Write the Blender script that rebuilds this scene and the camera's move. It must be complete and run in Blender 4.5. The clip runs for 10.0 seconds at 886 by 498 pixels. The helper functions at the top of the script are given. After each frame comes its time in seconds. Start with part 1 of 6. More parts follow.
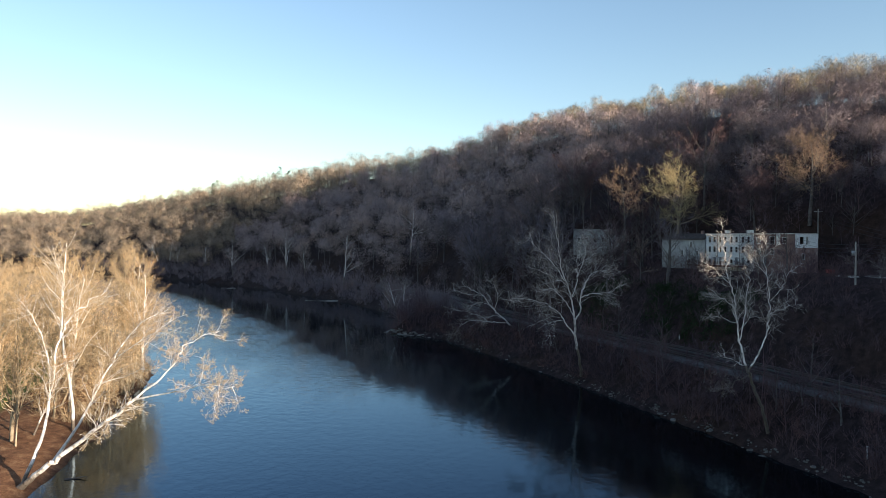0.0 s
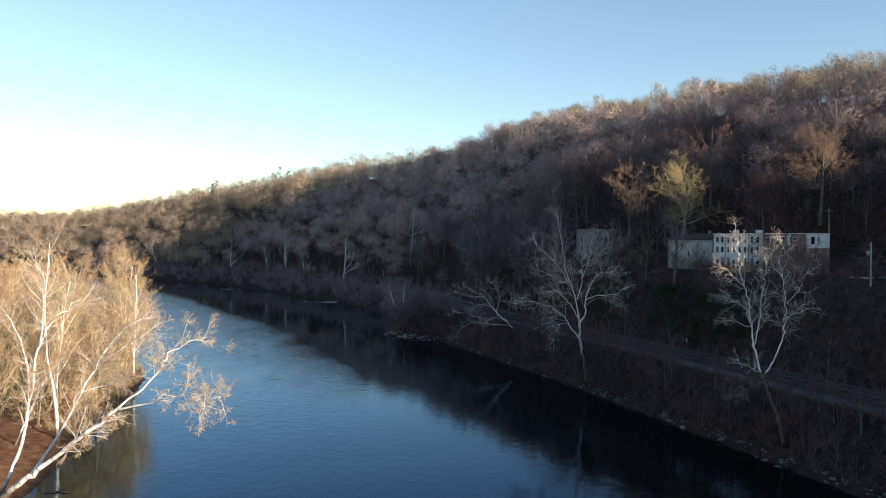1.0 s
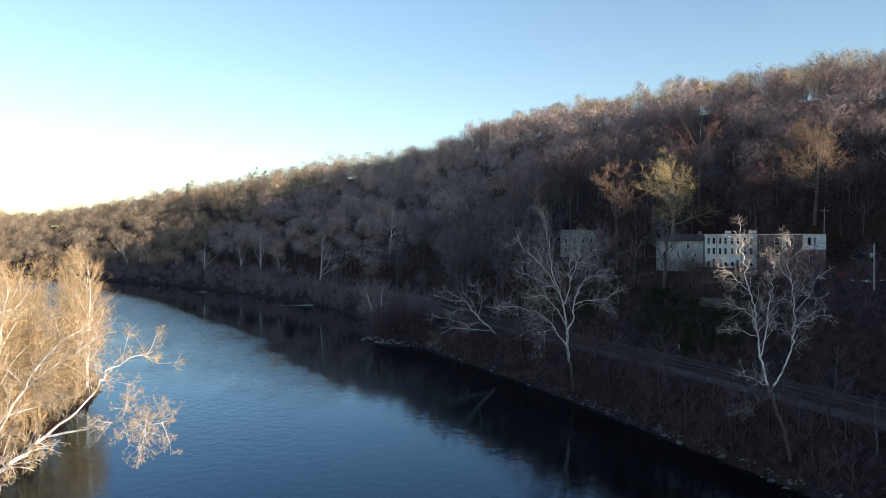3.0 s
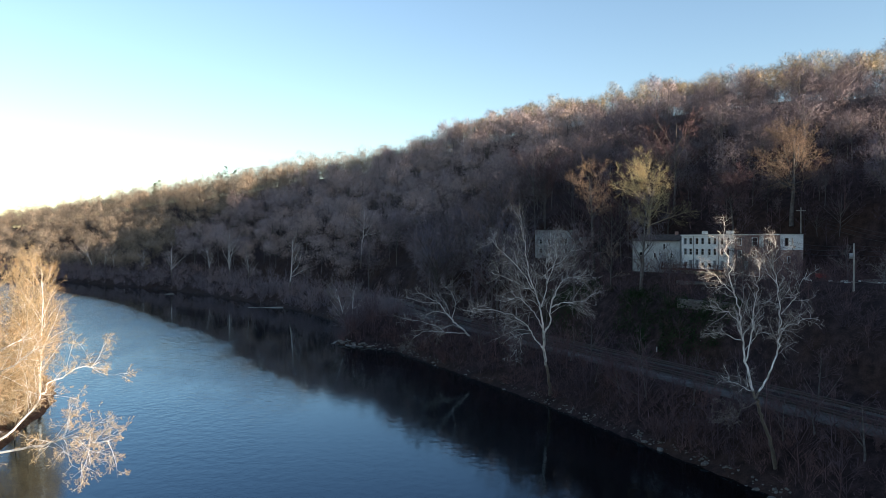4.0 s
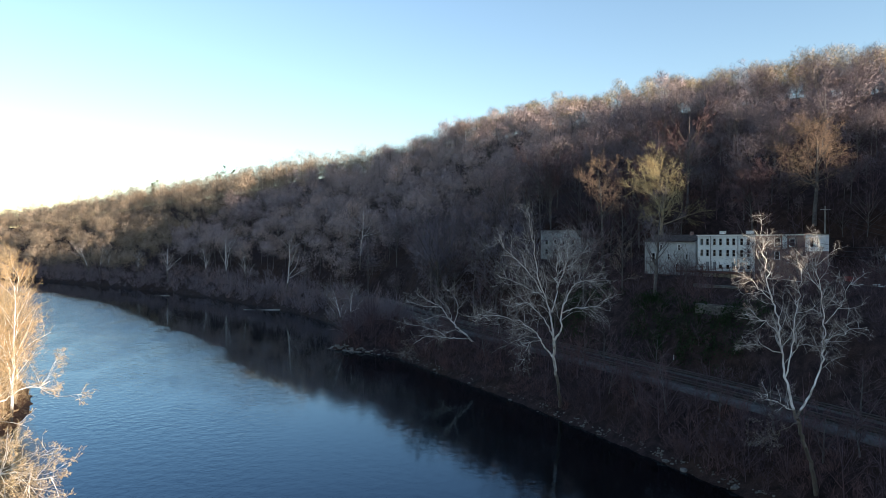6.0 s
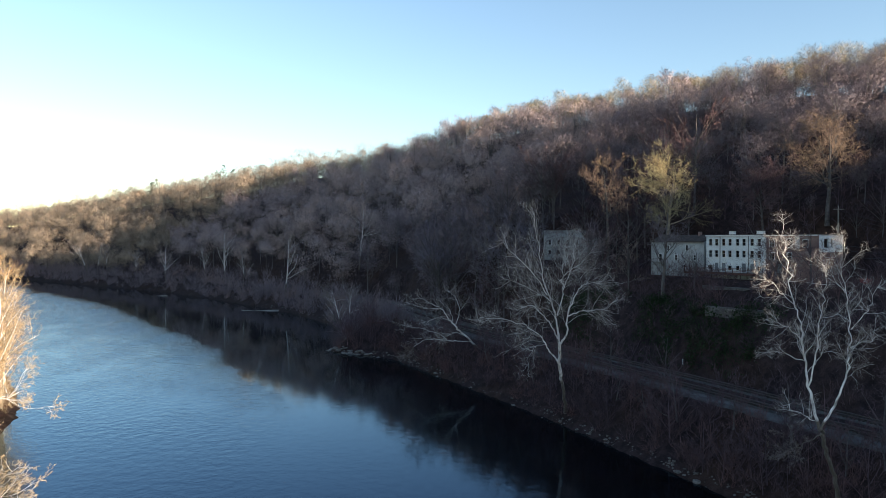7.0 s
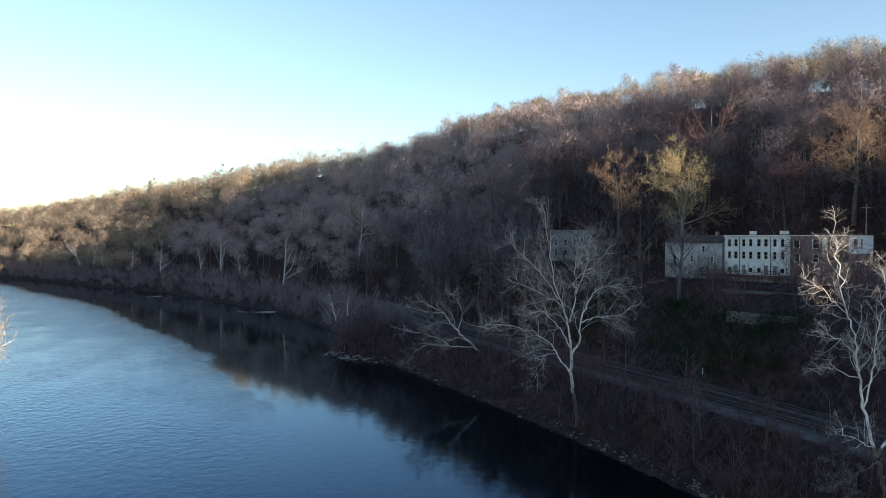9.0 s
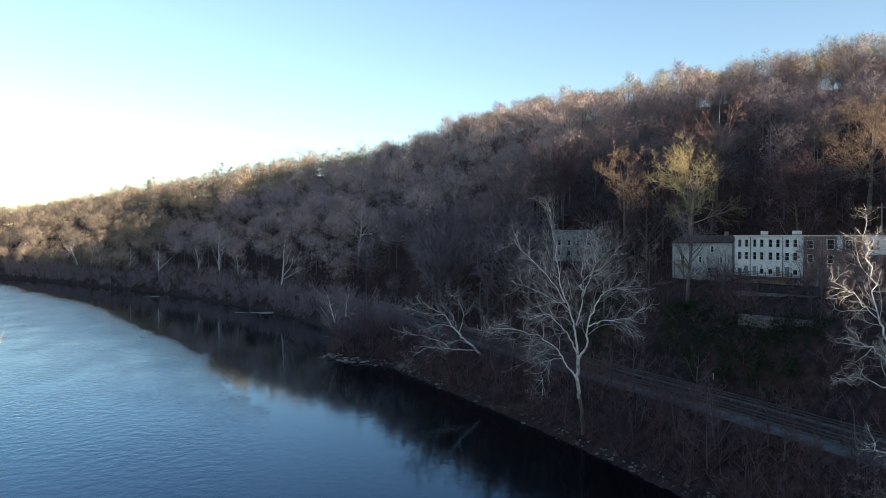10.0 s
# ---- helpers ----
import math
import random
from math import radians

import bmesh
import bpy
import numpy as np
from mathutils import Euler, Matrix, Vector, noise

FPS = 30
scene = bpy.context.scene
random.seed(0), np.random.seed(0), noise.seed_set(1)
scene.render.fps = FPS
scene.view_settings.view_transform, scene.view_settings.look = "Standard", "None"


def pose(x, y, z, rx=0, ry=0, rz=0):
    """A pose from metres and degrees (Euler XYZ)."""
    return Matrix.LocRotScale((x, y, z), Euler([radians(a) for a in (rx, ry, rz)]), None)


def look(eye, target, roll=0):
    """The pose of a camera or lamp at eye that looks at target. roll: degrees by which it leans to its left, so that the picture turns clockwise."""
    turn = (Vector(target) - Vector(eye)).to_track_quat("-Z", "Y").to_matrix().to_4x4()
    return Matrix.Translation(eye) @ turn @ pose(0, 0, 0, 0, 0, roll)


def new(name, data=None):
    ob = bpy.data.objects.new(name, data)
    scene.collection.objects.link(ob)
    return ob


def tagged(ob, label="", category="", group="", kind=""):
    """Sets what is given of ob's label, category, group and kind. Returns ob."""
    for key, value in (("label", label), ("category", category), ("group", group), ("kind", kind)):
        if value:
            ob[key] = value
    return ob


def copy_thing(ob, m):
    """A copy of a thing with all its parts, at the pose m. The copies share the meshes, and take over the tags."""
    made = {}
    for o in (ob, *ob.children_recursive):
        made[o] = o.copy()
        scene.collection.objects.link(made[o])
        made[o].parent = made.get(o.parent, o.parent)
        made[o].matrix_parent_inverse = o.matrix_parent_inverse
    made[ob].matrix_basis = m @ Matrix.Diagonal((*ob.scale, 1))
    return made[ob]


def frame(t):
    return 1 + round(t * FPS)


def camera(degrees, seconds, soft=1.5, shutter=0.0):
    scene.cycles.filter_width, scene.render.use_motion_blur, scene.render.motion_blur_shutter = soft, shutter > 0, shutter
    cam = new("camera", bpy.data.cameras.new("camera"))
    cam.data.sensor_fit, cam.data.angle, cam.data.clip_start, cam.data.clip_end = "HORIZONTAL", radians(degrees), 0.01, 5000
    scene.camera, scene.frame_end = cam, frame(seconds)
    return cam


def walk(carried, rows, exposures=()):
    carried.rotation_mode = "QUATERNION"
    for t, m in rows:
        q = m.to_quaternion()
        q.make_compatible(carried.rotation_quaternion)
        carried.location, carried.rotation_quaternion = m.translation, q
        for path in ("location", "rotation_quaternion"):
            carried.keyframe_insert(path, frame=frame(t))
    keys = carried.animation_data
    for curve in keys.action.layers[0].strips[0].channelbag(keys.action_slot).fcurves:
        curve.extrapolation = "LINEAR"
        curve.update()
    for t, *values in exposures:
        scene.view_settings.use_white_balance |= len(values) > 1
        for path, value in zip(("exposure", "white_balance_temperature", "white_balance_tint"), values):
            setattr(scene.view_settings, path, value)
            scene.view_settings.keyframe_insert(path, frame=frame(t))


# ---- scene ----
# ---- camera ----
cam = camera(64.0, 10.0, soft=0.8)
EYE_Z = 34.3
WAY = [
    (0.0, 0.04, -25.38, -0.02, 1.90, -0.86, -0.01), (0.5, 0.02, -22.82, -0.01, 1.93, -0.86, 0.04),
    (1.0, 0.01, -20.27, 0.0, 1.97, -0.84, 0.05), (1.5, -0.01, -17.74, 0.01, 2.01, -0.82, 0.06),
    (2.0, -0.04, -15.22, 0.02, 2.05, -0.81, 0.06), (2.5, -0.05, -12.69, 0.03, 2.02, -0.80, 0.08),
    (2.6, -0.05, -12.18, 0.03, 1.87, -0.79, 0.08), (2.7, -0.05, -11.67, 0.04, 1.58, -0.79, 0.08),
    (2.8, -0.05, -11.16, 0.05, 1.26, -0.78, 0.08), (2.9, -0.05, -10.66, 0.05, 0.84, -0.78, 0.08),
    (3.0, -0.05, -10.15, 0.06, 0.36, -0.77, 0.08), (3.1, -0.05, -9.64, 0.06, -0.20, -0.77, 0.08),
    (3.2, -0.05, -9.13, 0.06, -0.76, -0.76, 0.09), (3.4, -0.05, -8.12, 0.06, -1.52, -0.75, 0.10),
    (3.6, -0.05, -7.10, 0.05, -1.80, -0.74, 0.11), (4.0, -0.06, -5.06, 0.04, -1.83, -0.72, 0.12),
    (4.5, -0.06, -2.52, 0.03, -1.81, -0.70, 0.13), (5.0, -0.05, 0.0, 0.03, -1.77, -0.69, 0.11),
    (5.5, -0.04, 2.49, 0.02, -1.77, -0.68, 0.11), (7.0, 0.01, 9.91, 0.01, -1.71, -0.67, 0.01),
    (7.5, 0.01, 12.36, 0.0, -1.70, -0.68, -0.03), (8.0, 0.02, 14.80, -0.02, -1.69, -0.70, -0.07),
    (8.5, 0.04, 17.23, -0.03, -1.67, -0.69, -0.10), (9.0, 0.05, 19.65, -0.04, -1.64, -0.67, -0.12),
    (9.5, 0.06, 22.08, -0.04, -1.63, -0.67, -0.16), (10.0, 0.07, 24.50, -0.05, -1.61, -0.68, -0.20),
]
walk(cam, [(t, pose(x, y, z + EYE_Z, 90 + pitch, roll, yaw)) for t, x, y, z, yaw, pitch, roll in WAY],
     exposures=[(0.0, 1.28, 6050, 13), (2.5, 1.32, 6050, 13), (4.5, 1.46, 6050, 13), (7.0, 1.52, 6050, 13), (10.0, 1.58, 6050, 13)])

# ---- world, sun, exposure ----
SUN_UP, SUN_AROUND = 8.8, 125.5# degrees above the horizon; degrees clockwise from +y
world = bpy.data.worlds.new("sky")
scene.world = world
world.use_nodes = True
wn = world.node_tree.nodes
sky = wn.new("ShaderNodeTexSky")
sky.sky_type = 'NISHITA'
sky.sun_disc = False
sky.sun_elevation, sky.sun_rotation = radians(SUN_UP), radians(SUN_AROUND)
sky.air_density, sky.dust_density, sky.ozone_density = 1.0, 0.35, 1.3
wn["Background"].inputs["Strength"].default_value = 0.11
world.node_tree.links.new(sky.outputs[0], wn["Background"].inputs["Color"])

sun_data = bpy.data.lights.new("sun", 'SUN')
sun_data.energy, sun_data.angle, sun_data.color = 5.0, radians(0.6), (1.0, 0.82, 0.58)
sun = new("sun", sun_data)
_a, _e = radians(SUN_AROUND), radians(SUN_UP)
SUN_DIR = Vector((math.sin(_a) * math.cos(_e), math.cos(_a) * math.cos(_e), math.sin(_e)))
sun.matrix_world = look(SUN_DIR * 300 + Vector((0, 0, 200)), (0, 0, 200))


# ---- materials ----
def material(name, rough=0.8, metal=0.0):
    m = bpy.data.materials.new(name)
    m.use_nodes = True
    b = m.node_tree.nodes["Principled BSDF"]
    b.inputs["Roughness"].default_value, b.inputs["Metallic"].default_value = rough, metal
    b.inputs["Specular IOR Level"].default_value = 0.3
    return m, m.node_tree.nodes, m.node_tree.links, b


def noise_node(n, l, scale, detail=4.0, coord="Object", stretch=(1, 1, 1), rough=0.55):
    tc, mp, ns = n.new("ShaderNodeTexCoord"), n.new("ShaderNodeMapping"), n.new("ShaderNodeTexNoise")
    mp.inputs["Scale"].default_value = stretch
    ns.inputs["Scale"].default_value, ns.inputs["Detail"].default_value = scale, detail
    ns.inputs["Roughness"].default_value = rough
    l.new(tc.outputs[coord], mp.inputs[0])
    l.new(mp.outputs[0], ns.inputs["Vector"])
    return ns


def ramp_node(n, l, src, stops):
    r = n.new("ShaderNodeValToRGB")
    e = r.color_ramp.elements
    while len(e) < len(stops):
        e.new(0.5)
    for k, (p, c) in enumerate(stops):
        e[k].position, e[k].color = p, (*c, 1)
    l.new(src, r.inputs[0])
    return r


def mix_node(n, l, kind, fac, a, b):
    m = n.new("ShaderNodeMix")
    m.data_type, m.blend_type = 'RGBA', kind
    for sock, v in ((m.inputs[0], fac), (m.inputs[6], a), (m.inputs[7], b)):
        if isinstance(v, (int, float)):
            sock.default_value = v
        elif isinstance(v, tuple):
            sock.default_value = (*v, 1)
        else:
            l.new(v, sock)
    return m.outputs[2]


def bump_node(n, l, b, height, strength, distance):
    bp = n.new("ShaderNodeBump")
    bp.inputs["Strength"].default_value, bp.inputs["Distance"].default_value = strength, distance
    l.new(height, bp.inputs["Height"])
    l.new(bp.outputs[0], b.inputs["Normal"])


def surface(name, stops, scale=3.0, fine=30.0, rough=0.85, bump=0.3, depth=0.02, metal=0.0, vary=0.25, stretch=(1, 1, 1), coord="Object"):
    """Two scales of noise for the colour, a fine one for relief, and a shift from object to object."""
    m, n, l, b = material(name, rough, metal)
    big, small = noise_node(n, l, scale, 5, coord, stretch), noise_node(n, l, fine, 3, coord, stretch)
    col = ramp_node(n, l, big.outputs[0], stops).outputs[0]
    grain = ramp_node(n, l, small.outputs[0], [(0.3, (0.72, 0.72, 0.72)), (0.7, (1.15, 1.15, 1.15))]).outputs[0]
    col = mix_node(n, l, 'MULTIPLY', 0.8, col, grain)
    if vary:
        info = n.new("ShaderNodeObjectInfo")
        tone = ramp_node(n, l, info.outputs["Random"], [(0.0, (1 - vary,) * 3), (1.0, (1 + vary,) * 3)]).outputs[0]
        col = mix_node(n, l, 'MULTIPLY', 1.0, col, tone)
    l.new(col, b.inputs["Base Color"])
    if bump:
        bump_node(n, l, b, small.outputs[0], bump, depth)
    return m


def woods_material(name, dark, light, red, patch=0.06, spread=0.4):
    """Bare twigs: tone drifts from tree to tree over the wood, and from twig to twig."""
    m, n, l, b = material(name, 0.9)
    b.inputs["Specular IOR Level"].default_value = 0.1
    big = noise_node(n, l, patch, 3)
    col = ramp_node(n, l, big.outputs[0], [(0.32, dark), (0.5, light), (0.68, red)]).outputs[0]
    geo = n.new("ShaderNodeNewGeometry")
    tone = ramp_node(n, l, geo.outputs["Random Per Island"], [(0.0, (1 - spread,) * 3), (0.8, (1 + spread * 0.25,) * 3), (1.0, (1 + spread * 1.25,) * 3)]).outputs[0]
    col = mix_node(n, l, 'MULTIPLY', 1.0, col, tone)
    info = n.new("ShaderNodeObjectInfo")
    shift = ramp_node(n, l, info.outputs["Random"], [(0.0, (0.8, 0.8, 0.85)), (0.5, (1.0, 1.0, 1.0)), (1.0, (1.25, 1.12, 1.0))]).outputs[0]
    l.new(mix_node(n, l, 'MULTIPLY', 1.0, col, shift), b.inputs["Base Color"])
    return m


def sycamore_bark(name, height, k=1.0):
    """White upper bark that flakes into olive and brown patches; grey-brown plates on the old wood at the foot."""
    m, n, l, b = material(name, 0.75)
    patches = noise_node(n, l, 1.6, 4, stretch=(1, 1, 0.5))
    fine = noise_node(n, l, 14.0, 4)
    pale = ramp_node(n, l, patches.outputs[0], [(p, tuple(k * q for q in c)) for p, c in ((0.36, (0.30, 0.265, 0.225)), (0.46, (0.62, 0.58, 0.545)), (0.62, (0.78, 0.75, 0.72)), (0.75, (0.50, 0.465, 0.42)))]).outputs[0]
    old = ramp_node(n, l, fine.outputs[0], [(0.35, (0.07, 0.055, 0.045)), (0.65, (0.20, 0.17, 0.14))]).outputs[0]
    tc, sep = n.new("ShaderNodeTexCoord"), n.new("ShaderNodeSeparateXYZ")
    l.new(tc.outputs["Object"], sep.inputs[0])
    up = n.new("ShaderNodeMapRange")
    up.inputs["From Min"].default_value, up.inputs["From Max"].default_value = min(height * 0.5, height * 1.6), max(height * 0.5, height * 1.6)
    l.new(sep.outputs["Z"], up.inputs["Value"])
    add = n.new("ShaderNodeMath")
    add.operation = 'MULTIPLY_ADD'
    l.new(patches.outputs[0], add.inputs[0])
    add.inputs[1].default_value = 0.6
    l.new(up.outputs[0], add.inputs[2])
    edge = ramp_node(n, l, add.outputs[0], [(0.5, (0, 0, 0)), (0.8, (1, 1, 1))]).outputs[0]
    l.new(mix_node(n, l, 'MIX', edge, old, pale), b.inputs["Base Color"])
    bump_node(n, l, b, fine.outputs[0], 0.5, 0.03)
    return m


def ground_material():
    """Leaf litter under the woods, its hill tone darkened for shade, with mown grass on the flat left bank."""
    m, n, l, b = material("leaf_litter", 0.95)
    b.inputs["Specular IOR Level"].default_value = 0.1
    a, c, f = noise_node(n, l, 0.05, 6), noise_node(n, l, 0.6, 5), noise_node(n, l, 5.0, 4)
    # near-black: the hill's shade is put into the litter colour
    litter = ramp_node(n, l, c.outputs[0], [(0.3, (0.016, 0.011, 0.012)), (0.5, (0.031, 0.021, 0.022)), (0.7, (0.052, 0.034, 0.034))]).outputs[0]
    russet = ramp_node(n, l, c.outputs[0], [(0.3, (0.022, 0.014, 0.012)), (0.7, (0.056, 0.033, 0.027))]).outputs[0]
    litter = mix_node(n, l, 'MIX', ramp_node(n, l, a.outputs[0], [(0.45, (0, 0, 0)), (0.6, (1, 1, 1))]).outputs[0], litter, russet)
    grass = ramp_node(n, l, c.outputs[0], [(0.3, (0.09, 0.13, 0.03)), (0.7, (0.18, 0.21, 0.06))]).outputs[0]
    att = n.new("ShaderNodeAttribute")
    att.attribute_name = "mown"
    ad = n.new("ShaderNodeMath")
    ad.operation = 'MULTIPLY_ADD'
    l.new(a.outputs[0], ad.inputs[0])
    ad.inputs[1].default_value = 0.6
    l.new(att.outputs["Fac"], ad.inputs[2])
    mask = ramp_node(n, l, ad.outputs[0], [(0.75, (0, 0, 0)), (0.95, (1, 1, 1))]).outputs[0]
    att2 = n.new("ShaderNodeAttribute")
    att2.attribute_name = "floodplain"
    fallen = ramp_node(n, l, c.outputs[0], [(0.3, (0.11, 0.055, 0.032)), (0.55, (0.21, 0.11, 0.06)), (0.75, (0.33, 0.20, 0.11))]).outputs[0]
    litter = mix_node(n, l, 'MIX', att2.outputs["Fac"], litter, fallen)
    col = mix_node(n, l, 'MIX', mask, litter, grass)
    speck = ramp_node(n, l, f.outputs[0], [(0.3, (0.6, 0.6, 0.6)), (0.7, (1.3, 1.3, 1.3))]).outputs[0]
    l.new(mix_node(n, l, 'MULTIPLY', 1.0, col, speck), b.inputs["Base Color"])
    bump_node(n, l, b, f.outputs[0], 0.8, 0.15)
    return m


def math_node(n, l, kind, a, b, c=None):
    q = n.new("ShaderNodeMath")
    q.operation = kind
    for k, v in enumerate((a, b, c)):
        if isinstance(v, (int, float)):
            q.inputs[k].default_value = v
        elif v is not None:
            l.new(v, q.inputs[k])
    return q.outputs[0]


def water_material():
    """A deep, dark river: glassy in the lee of the wooded bank, rippled by wind beyond a ragged line down the middle."""
    m, n, l, b = material("river_water", 0.05, 1.0)
    b.inputs["Base Color"].default_value = (0.028, 0.030, 0.060, 1)
    b.inputs["Specular Tint"].default_value = (0.79, 0.93, 1.0, 1)
    lanes = noise_node(n, l, 0.045, 5, stretch=(1.5, 0.8, 1), rough=0.62)
    ragged = noise_node(n, l, 0.5, 5, stretch=(0.7, 1.4, 1), rough=0.7)
    swell = noise_node(n, l, 0.55, 3, stretch=(1.0, 0.9, 1))
    chop = noise_node(n, l, 2.2, 3, stretch=(0.8, 1.1, 1), rough=0.6)
    lee, wind, calm = n.new("ShaderNodeAttribute"), n.new("ShaderNodeAttribute"), n.new("ShaderNodeAttribute")
    lee.attribute_name, wind.attribute_name, calm.attribute_name = "lee", "wind", "calm"
    line = math_node(n, l, 'MULTIPLY_ADD', ragged.outputs[0], 16.0, lee.outputs["Fac"])
    line = math_node(n, l, 'MULTIPLY_ADD', lanes.outputs[0], 10.0, line)
    open_water = ramp_node(n, l, math_node(n, l, 'MULTIPLY_ADD', line, 1 / 60.0, 0.03), [(0.30, (0, 0, 0)), (0.50, (1, 1, 1))]).outputs[0]
    paws = ramp_node(n, l, lanes.outputs[0], [(0.32, (0.35, 0.35, 0.35)), (0.62, (1, 1, 1))]).outputs[0]
    amp = math_node(n, l, 'MULTIPLY', math_node(n, l, 'MULTIPLY', paws, wind.outputs["Fac"]), open_water)
    amp = math_node(n, l, 'ADD', amp, calm.outputs["Fac"])
    waves = math_node(n, l, 'MULTIPLY_ADD', chop.outputs[0], 0.5, math_node(n, l, 'MULTIPLY', swell.outputs[0], 0.6))
    # wavelets driven up the river: long faces, short backs
    tc, sep = n.new("ShaderNodeTexCoord"), n.new("ShaderNodeSeparateXYZ")
    l.new(tc.outputs["Object"], sep.inputs[0])
    run = math_node(n, l, 'MULTIPLY_ADD', sep.outputs["X"], -0.34, math_node(n, l, 'MULTIPLY', sep.outputs["Y"], 0.68))
    run = math_node(n, l, 'MULTIPLY_ADD', swell.outputs[0], 5.0, run)
    saw = math_node(n, l, 'FRACT', run, 0.0)
    waves = math_node(n, l, 'MULTIPLY_ADD', saw, 0.55, waves)
    bump_node(n, l, b, math_node(n, l, 'MULTIPLY', waves, amp), 1.0, 0.11)
    return m


GROUND = ground_material()
WATER = water_material()
# the bluish cast of the shade is put into the near hill twigs' colour
TWIG_HILL = woods_material("shade_tinted_hill_twigs", (0.15, 0.132, 0.155), (0.20, 0.173, 0.198), (0.235, 0.178, 0.18), 0.06, 0.16)
# paler copy for the upper hill: distance haze put into the colour
TWIG_MID = woods_material("hazed_upper_hill_twigs", (0.28, 0.252, 0.292), (0.365, 0.316, 0.338), (0.40, 0.316, 0.298), 0.04, 0.14)
# haze and tan sunlight are both put into the far twigs' colour
TWIG_FAR = woods_material("hazed_sunlit_far_twigs", (0.36, 0.29, 0.22), (0.45, 0.36, 0.26), (0.47, 0.345, 0.235), 0.03, 0.08)
# sunlight on the ridge crowns is put into this tan colour
TWIG_CREST = woods_material("sun_tinted_ridge_twigs", (0.32, 0.255, 0.17), (0.41, 0.33, 0.205), (0.41, 0.30, 0.19), 0.05, 0.15)
# these two crown colours are raised to look sunlit, over their own hue
TWIG_OLIVE = woods_material("yellowish_twigs", (0.38, 0.32, 0.17), (0.46, 0.39, 0.22), (0.44, 0.33, 0.18), 0.2)
TWIG_RUST = woods_material("rust_brown_twigs", (0.20, 0.14, 0.11), (0.27, 0.19, 0.14), (0.30, 0.22, 0.14), 0.2)
# the low sun's gold is put into the twig colour itself
TWIG_SUNLIT = woods_material("sun_gold_twigs", (0.34, 0.255, 0.15), (0.43, 0.33, 0.20), (0.42, 0.285, 0.165), 0.2)
TWIG_PALE = woods_material("pale_sycamore_twigs", (0.175, 0.15, 0.142), (0.245, 0.213, 0.198), (0.225, 0.165, 0.13), 0.25)
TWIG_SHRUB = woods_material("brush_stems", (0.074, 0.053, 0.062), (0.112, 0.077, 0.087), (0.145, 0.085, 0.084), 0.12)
BARK_GREY = surface("grey_bark", [(0.35, (0.06, 0.053, 0.05)), (0.65, (0.15, 0.135, 0.128))], 1.5, 9.0, 0.9, 0.6, 0.05)
# lighter, warmer copy of the grey bark: sunlight put into the colour
BARK_GOLD = surface("sun_tinted_bark", [(0.35, (0.22, 0.17, 0.11)), (0.65, (0.42, 0.35, 0.25))], 1.5, 9.0, 0.9, 0.6, 0.05)
BARK_WHITE = sycamore_bark("sycamore_bark", 2.5)
NEEDLES = woods_material("evergreen_needles", (0.025, 0.045, 0.018), (0.04, 0.07, 0.025), (0.05, 0.075, 0.03), 0.3)
IVY = woods_material("ivy_leaves", (0.016, 0.030, 0.012), (0.026, 0.046, 0.018), (0.038, 0.058, 0.025), 0.5)
STONE = surface("shore_stone", [(0.3, (0.075, 0.068, 0.062)), (0.7, (0.2, 0.185, 0.17))], 2.0, 12.0, 0.85, 0.5, 0.05, vary=0.35)


# ---- the lie of the land ----
def smooth_line(pts, per=8):
    p = np.array(pts, float)
    p = np.vstack([2 * p[0] - p[1], p, 2 * p[-1] - p[-2]])
    out = []
    for k in range(1, len(p) - 2):
        for u in np.linspace(0, 1, per, endpoint=False):
            a, b, c, d = p[k - 1], p[k], p[k + 1], p[k + 2]
            out.append(0.5 * (2 * b + (c - a) * u + (2 * a - 5 * b + 4 * c - d) * u ** 2 + (3 * b - a - 3 * c + d) * u ** 3))
    return np.array(out + [p[-2]])


SHORE_R = smooth_line([(700, -1500), (420, -800), (250, -400), (150, -160), (82, 5), (62, 50), (44.8, 94), (35.9, 116), (22.3, 150), (-1, 200), (-10, 217), (-28, 231),
                       (-27, 244), (-30, 276), (-48, 323), (-84, 380), (-164, 482), (-224, 537), (-301, 606), (-389, 676), (-600, 820), (-950, 960), (-1500, 1050), (-3000, 1100)])
WIND_LINE = smooth_line([(120, -300), (30, -60), (2, 20), (-9, 80), (-15, 108), (-18, 128), (-21, 149), (-30, 170), (-43, 192), (-58, 226), (-78, 262), (-118, 322), (-165, 395), (-248, 492), (-400, 640), (-900, 900)])
SHORE_L = smooth_line([(560, -1500), (290, -820), (110, -420), (15, -180), (-40, -10), (-57, 62), (-64, 95), (-72, 124), (-80, 152), (-104, 190), (-150, 250), (-225, 335), (-330, 440),
                       (-480, 570), (-680, 690), (-1000, 800), (-1500, 880), (-3000, 920)])


def side_distance(line, x, y):
    """Distance to the line, positive on its right when one follows it."""
    x, y = np.atleast_1d(np.asarray(x, float)), np.atleast_1d(np.asarray(y, float))
    best, sign = np.full(x.shape, 1e12), np.ones(x.shape)
    for (ax, ay), (bx, by) in zip(line[:-1], line[1:]):
        dx, dy = bx - ax, by - ay
        u = np.clip(((x - ax) * dx + (y - ay) * dy) / (dx * dx + dy * dy), 0, 1)
        ex, ey = x - ax - u * dx, y - ay - u * dy
        q = ex * ex + ey * ey
        near = q < best
        best = np.where(near, q, best)
        sign = np.where(near, np.where(dx * ey - dy * ex < 0, 1.0, -1.0), sign)
    return np.sqrt(best) * sign


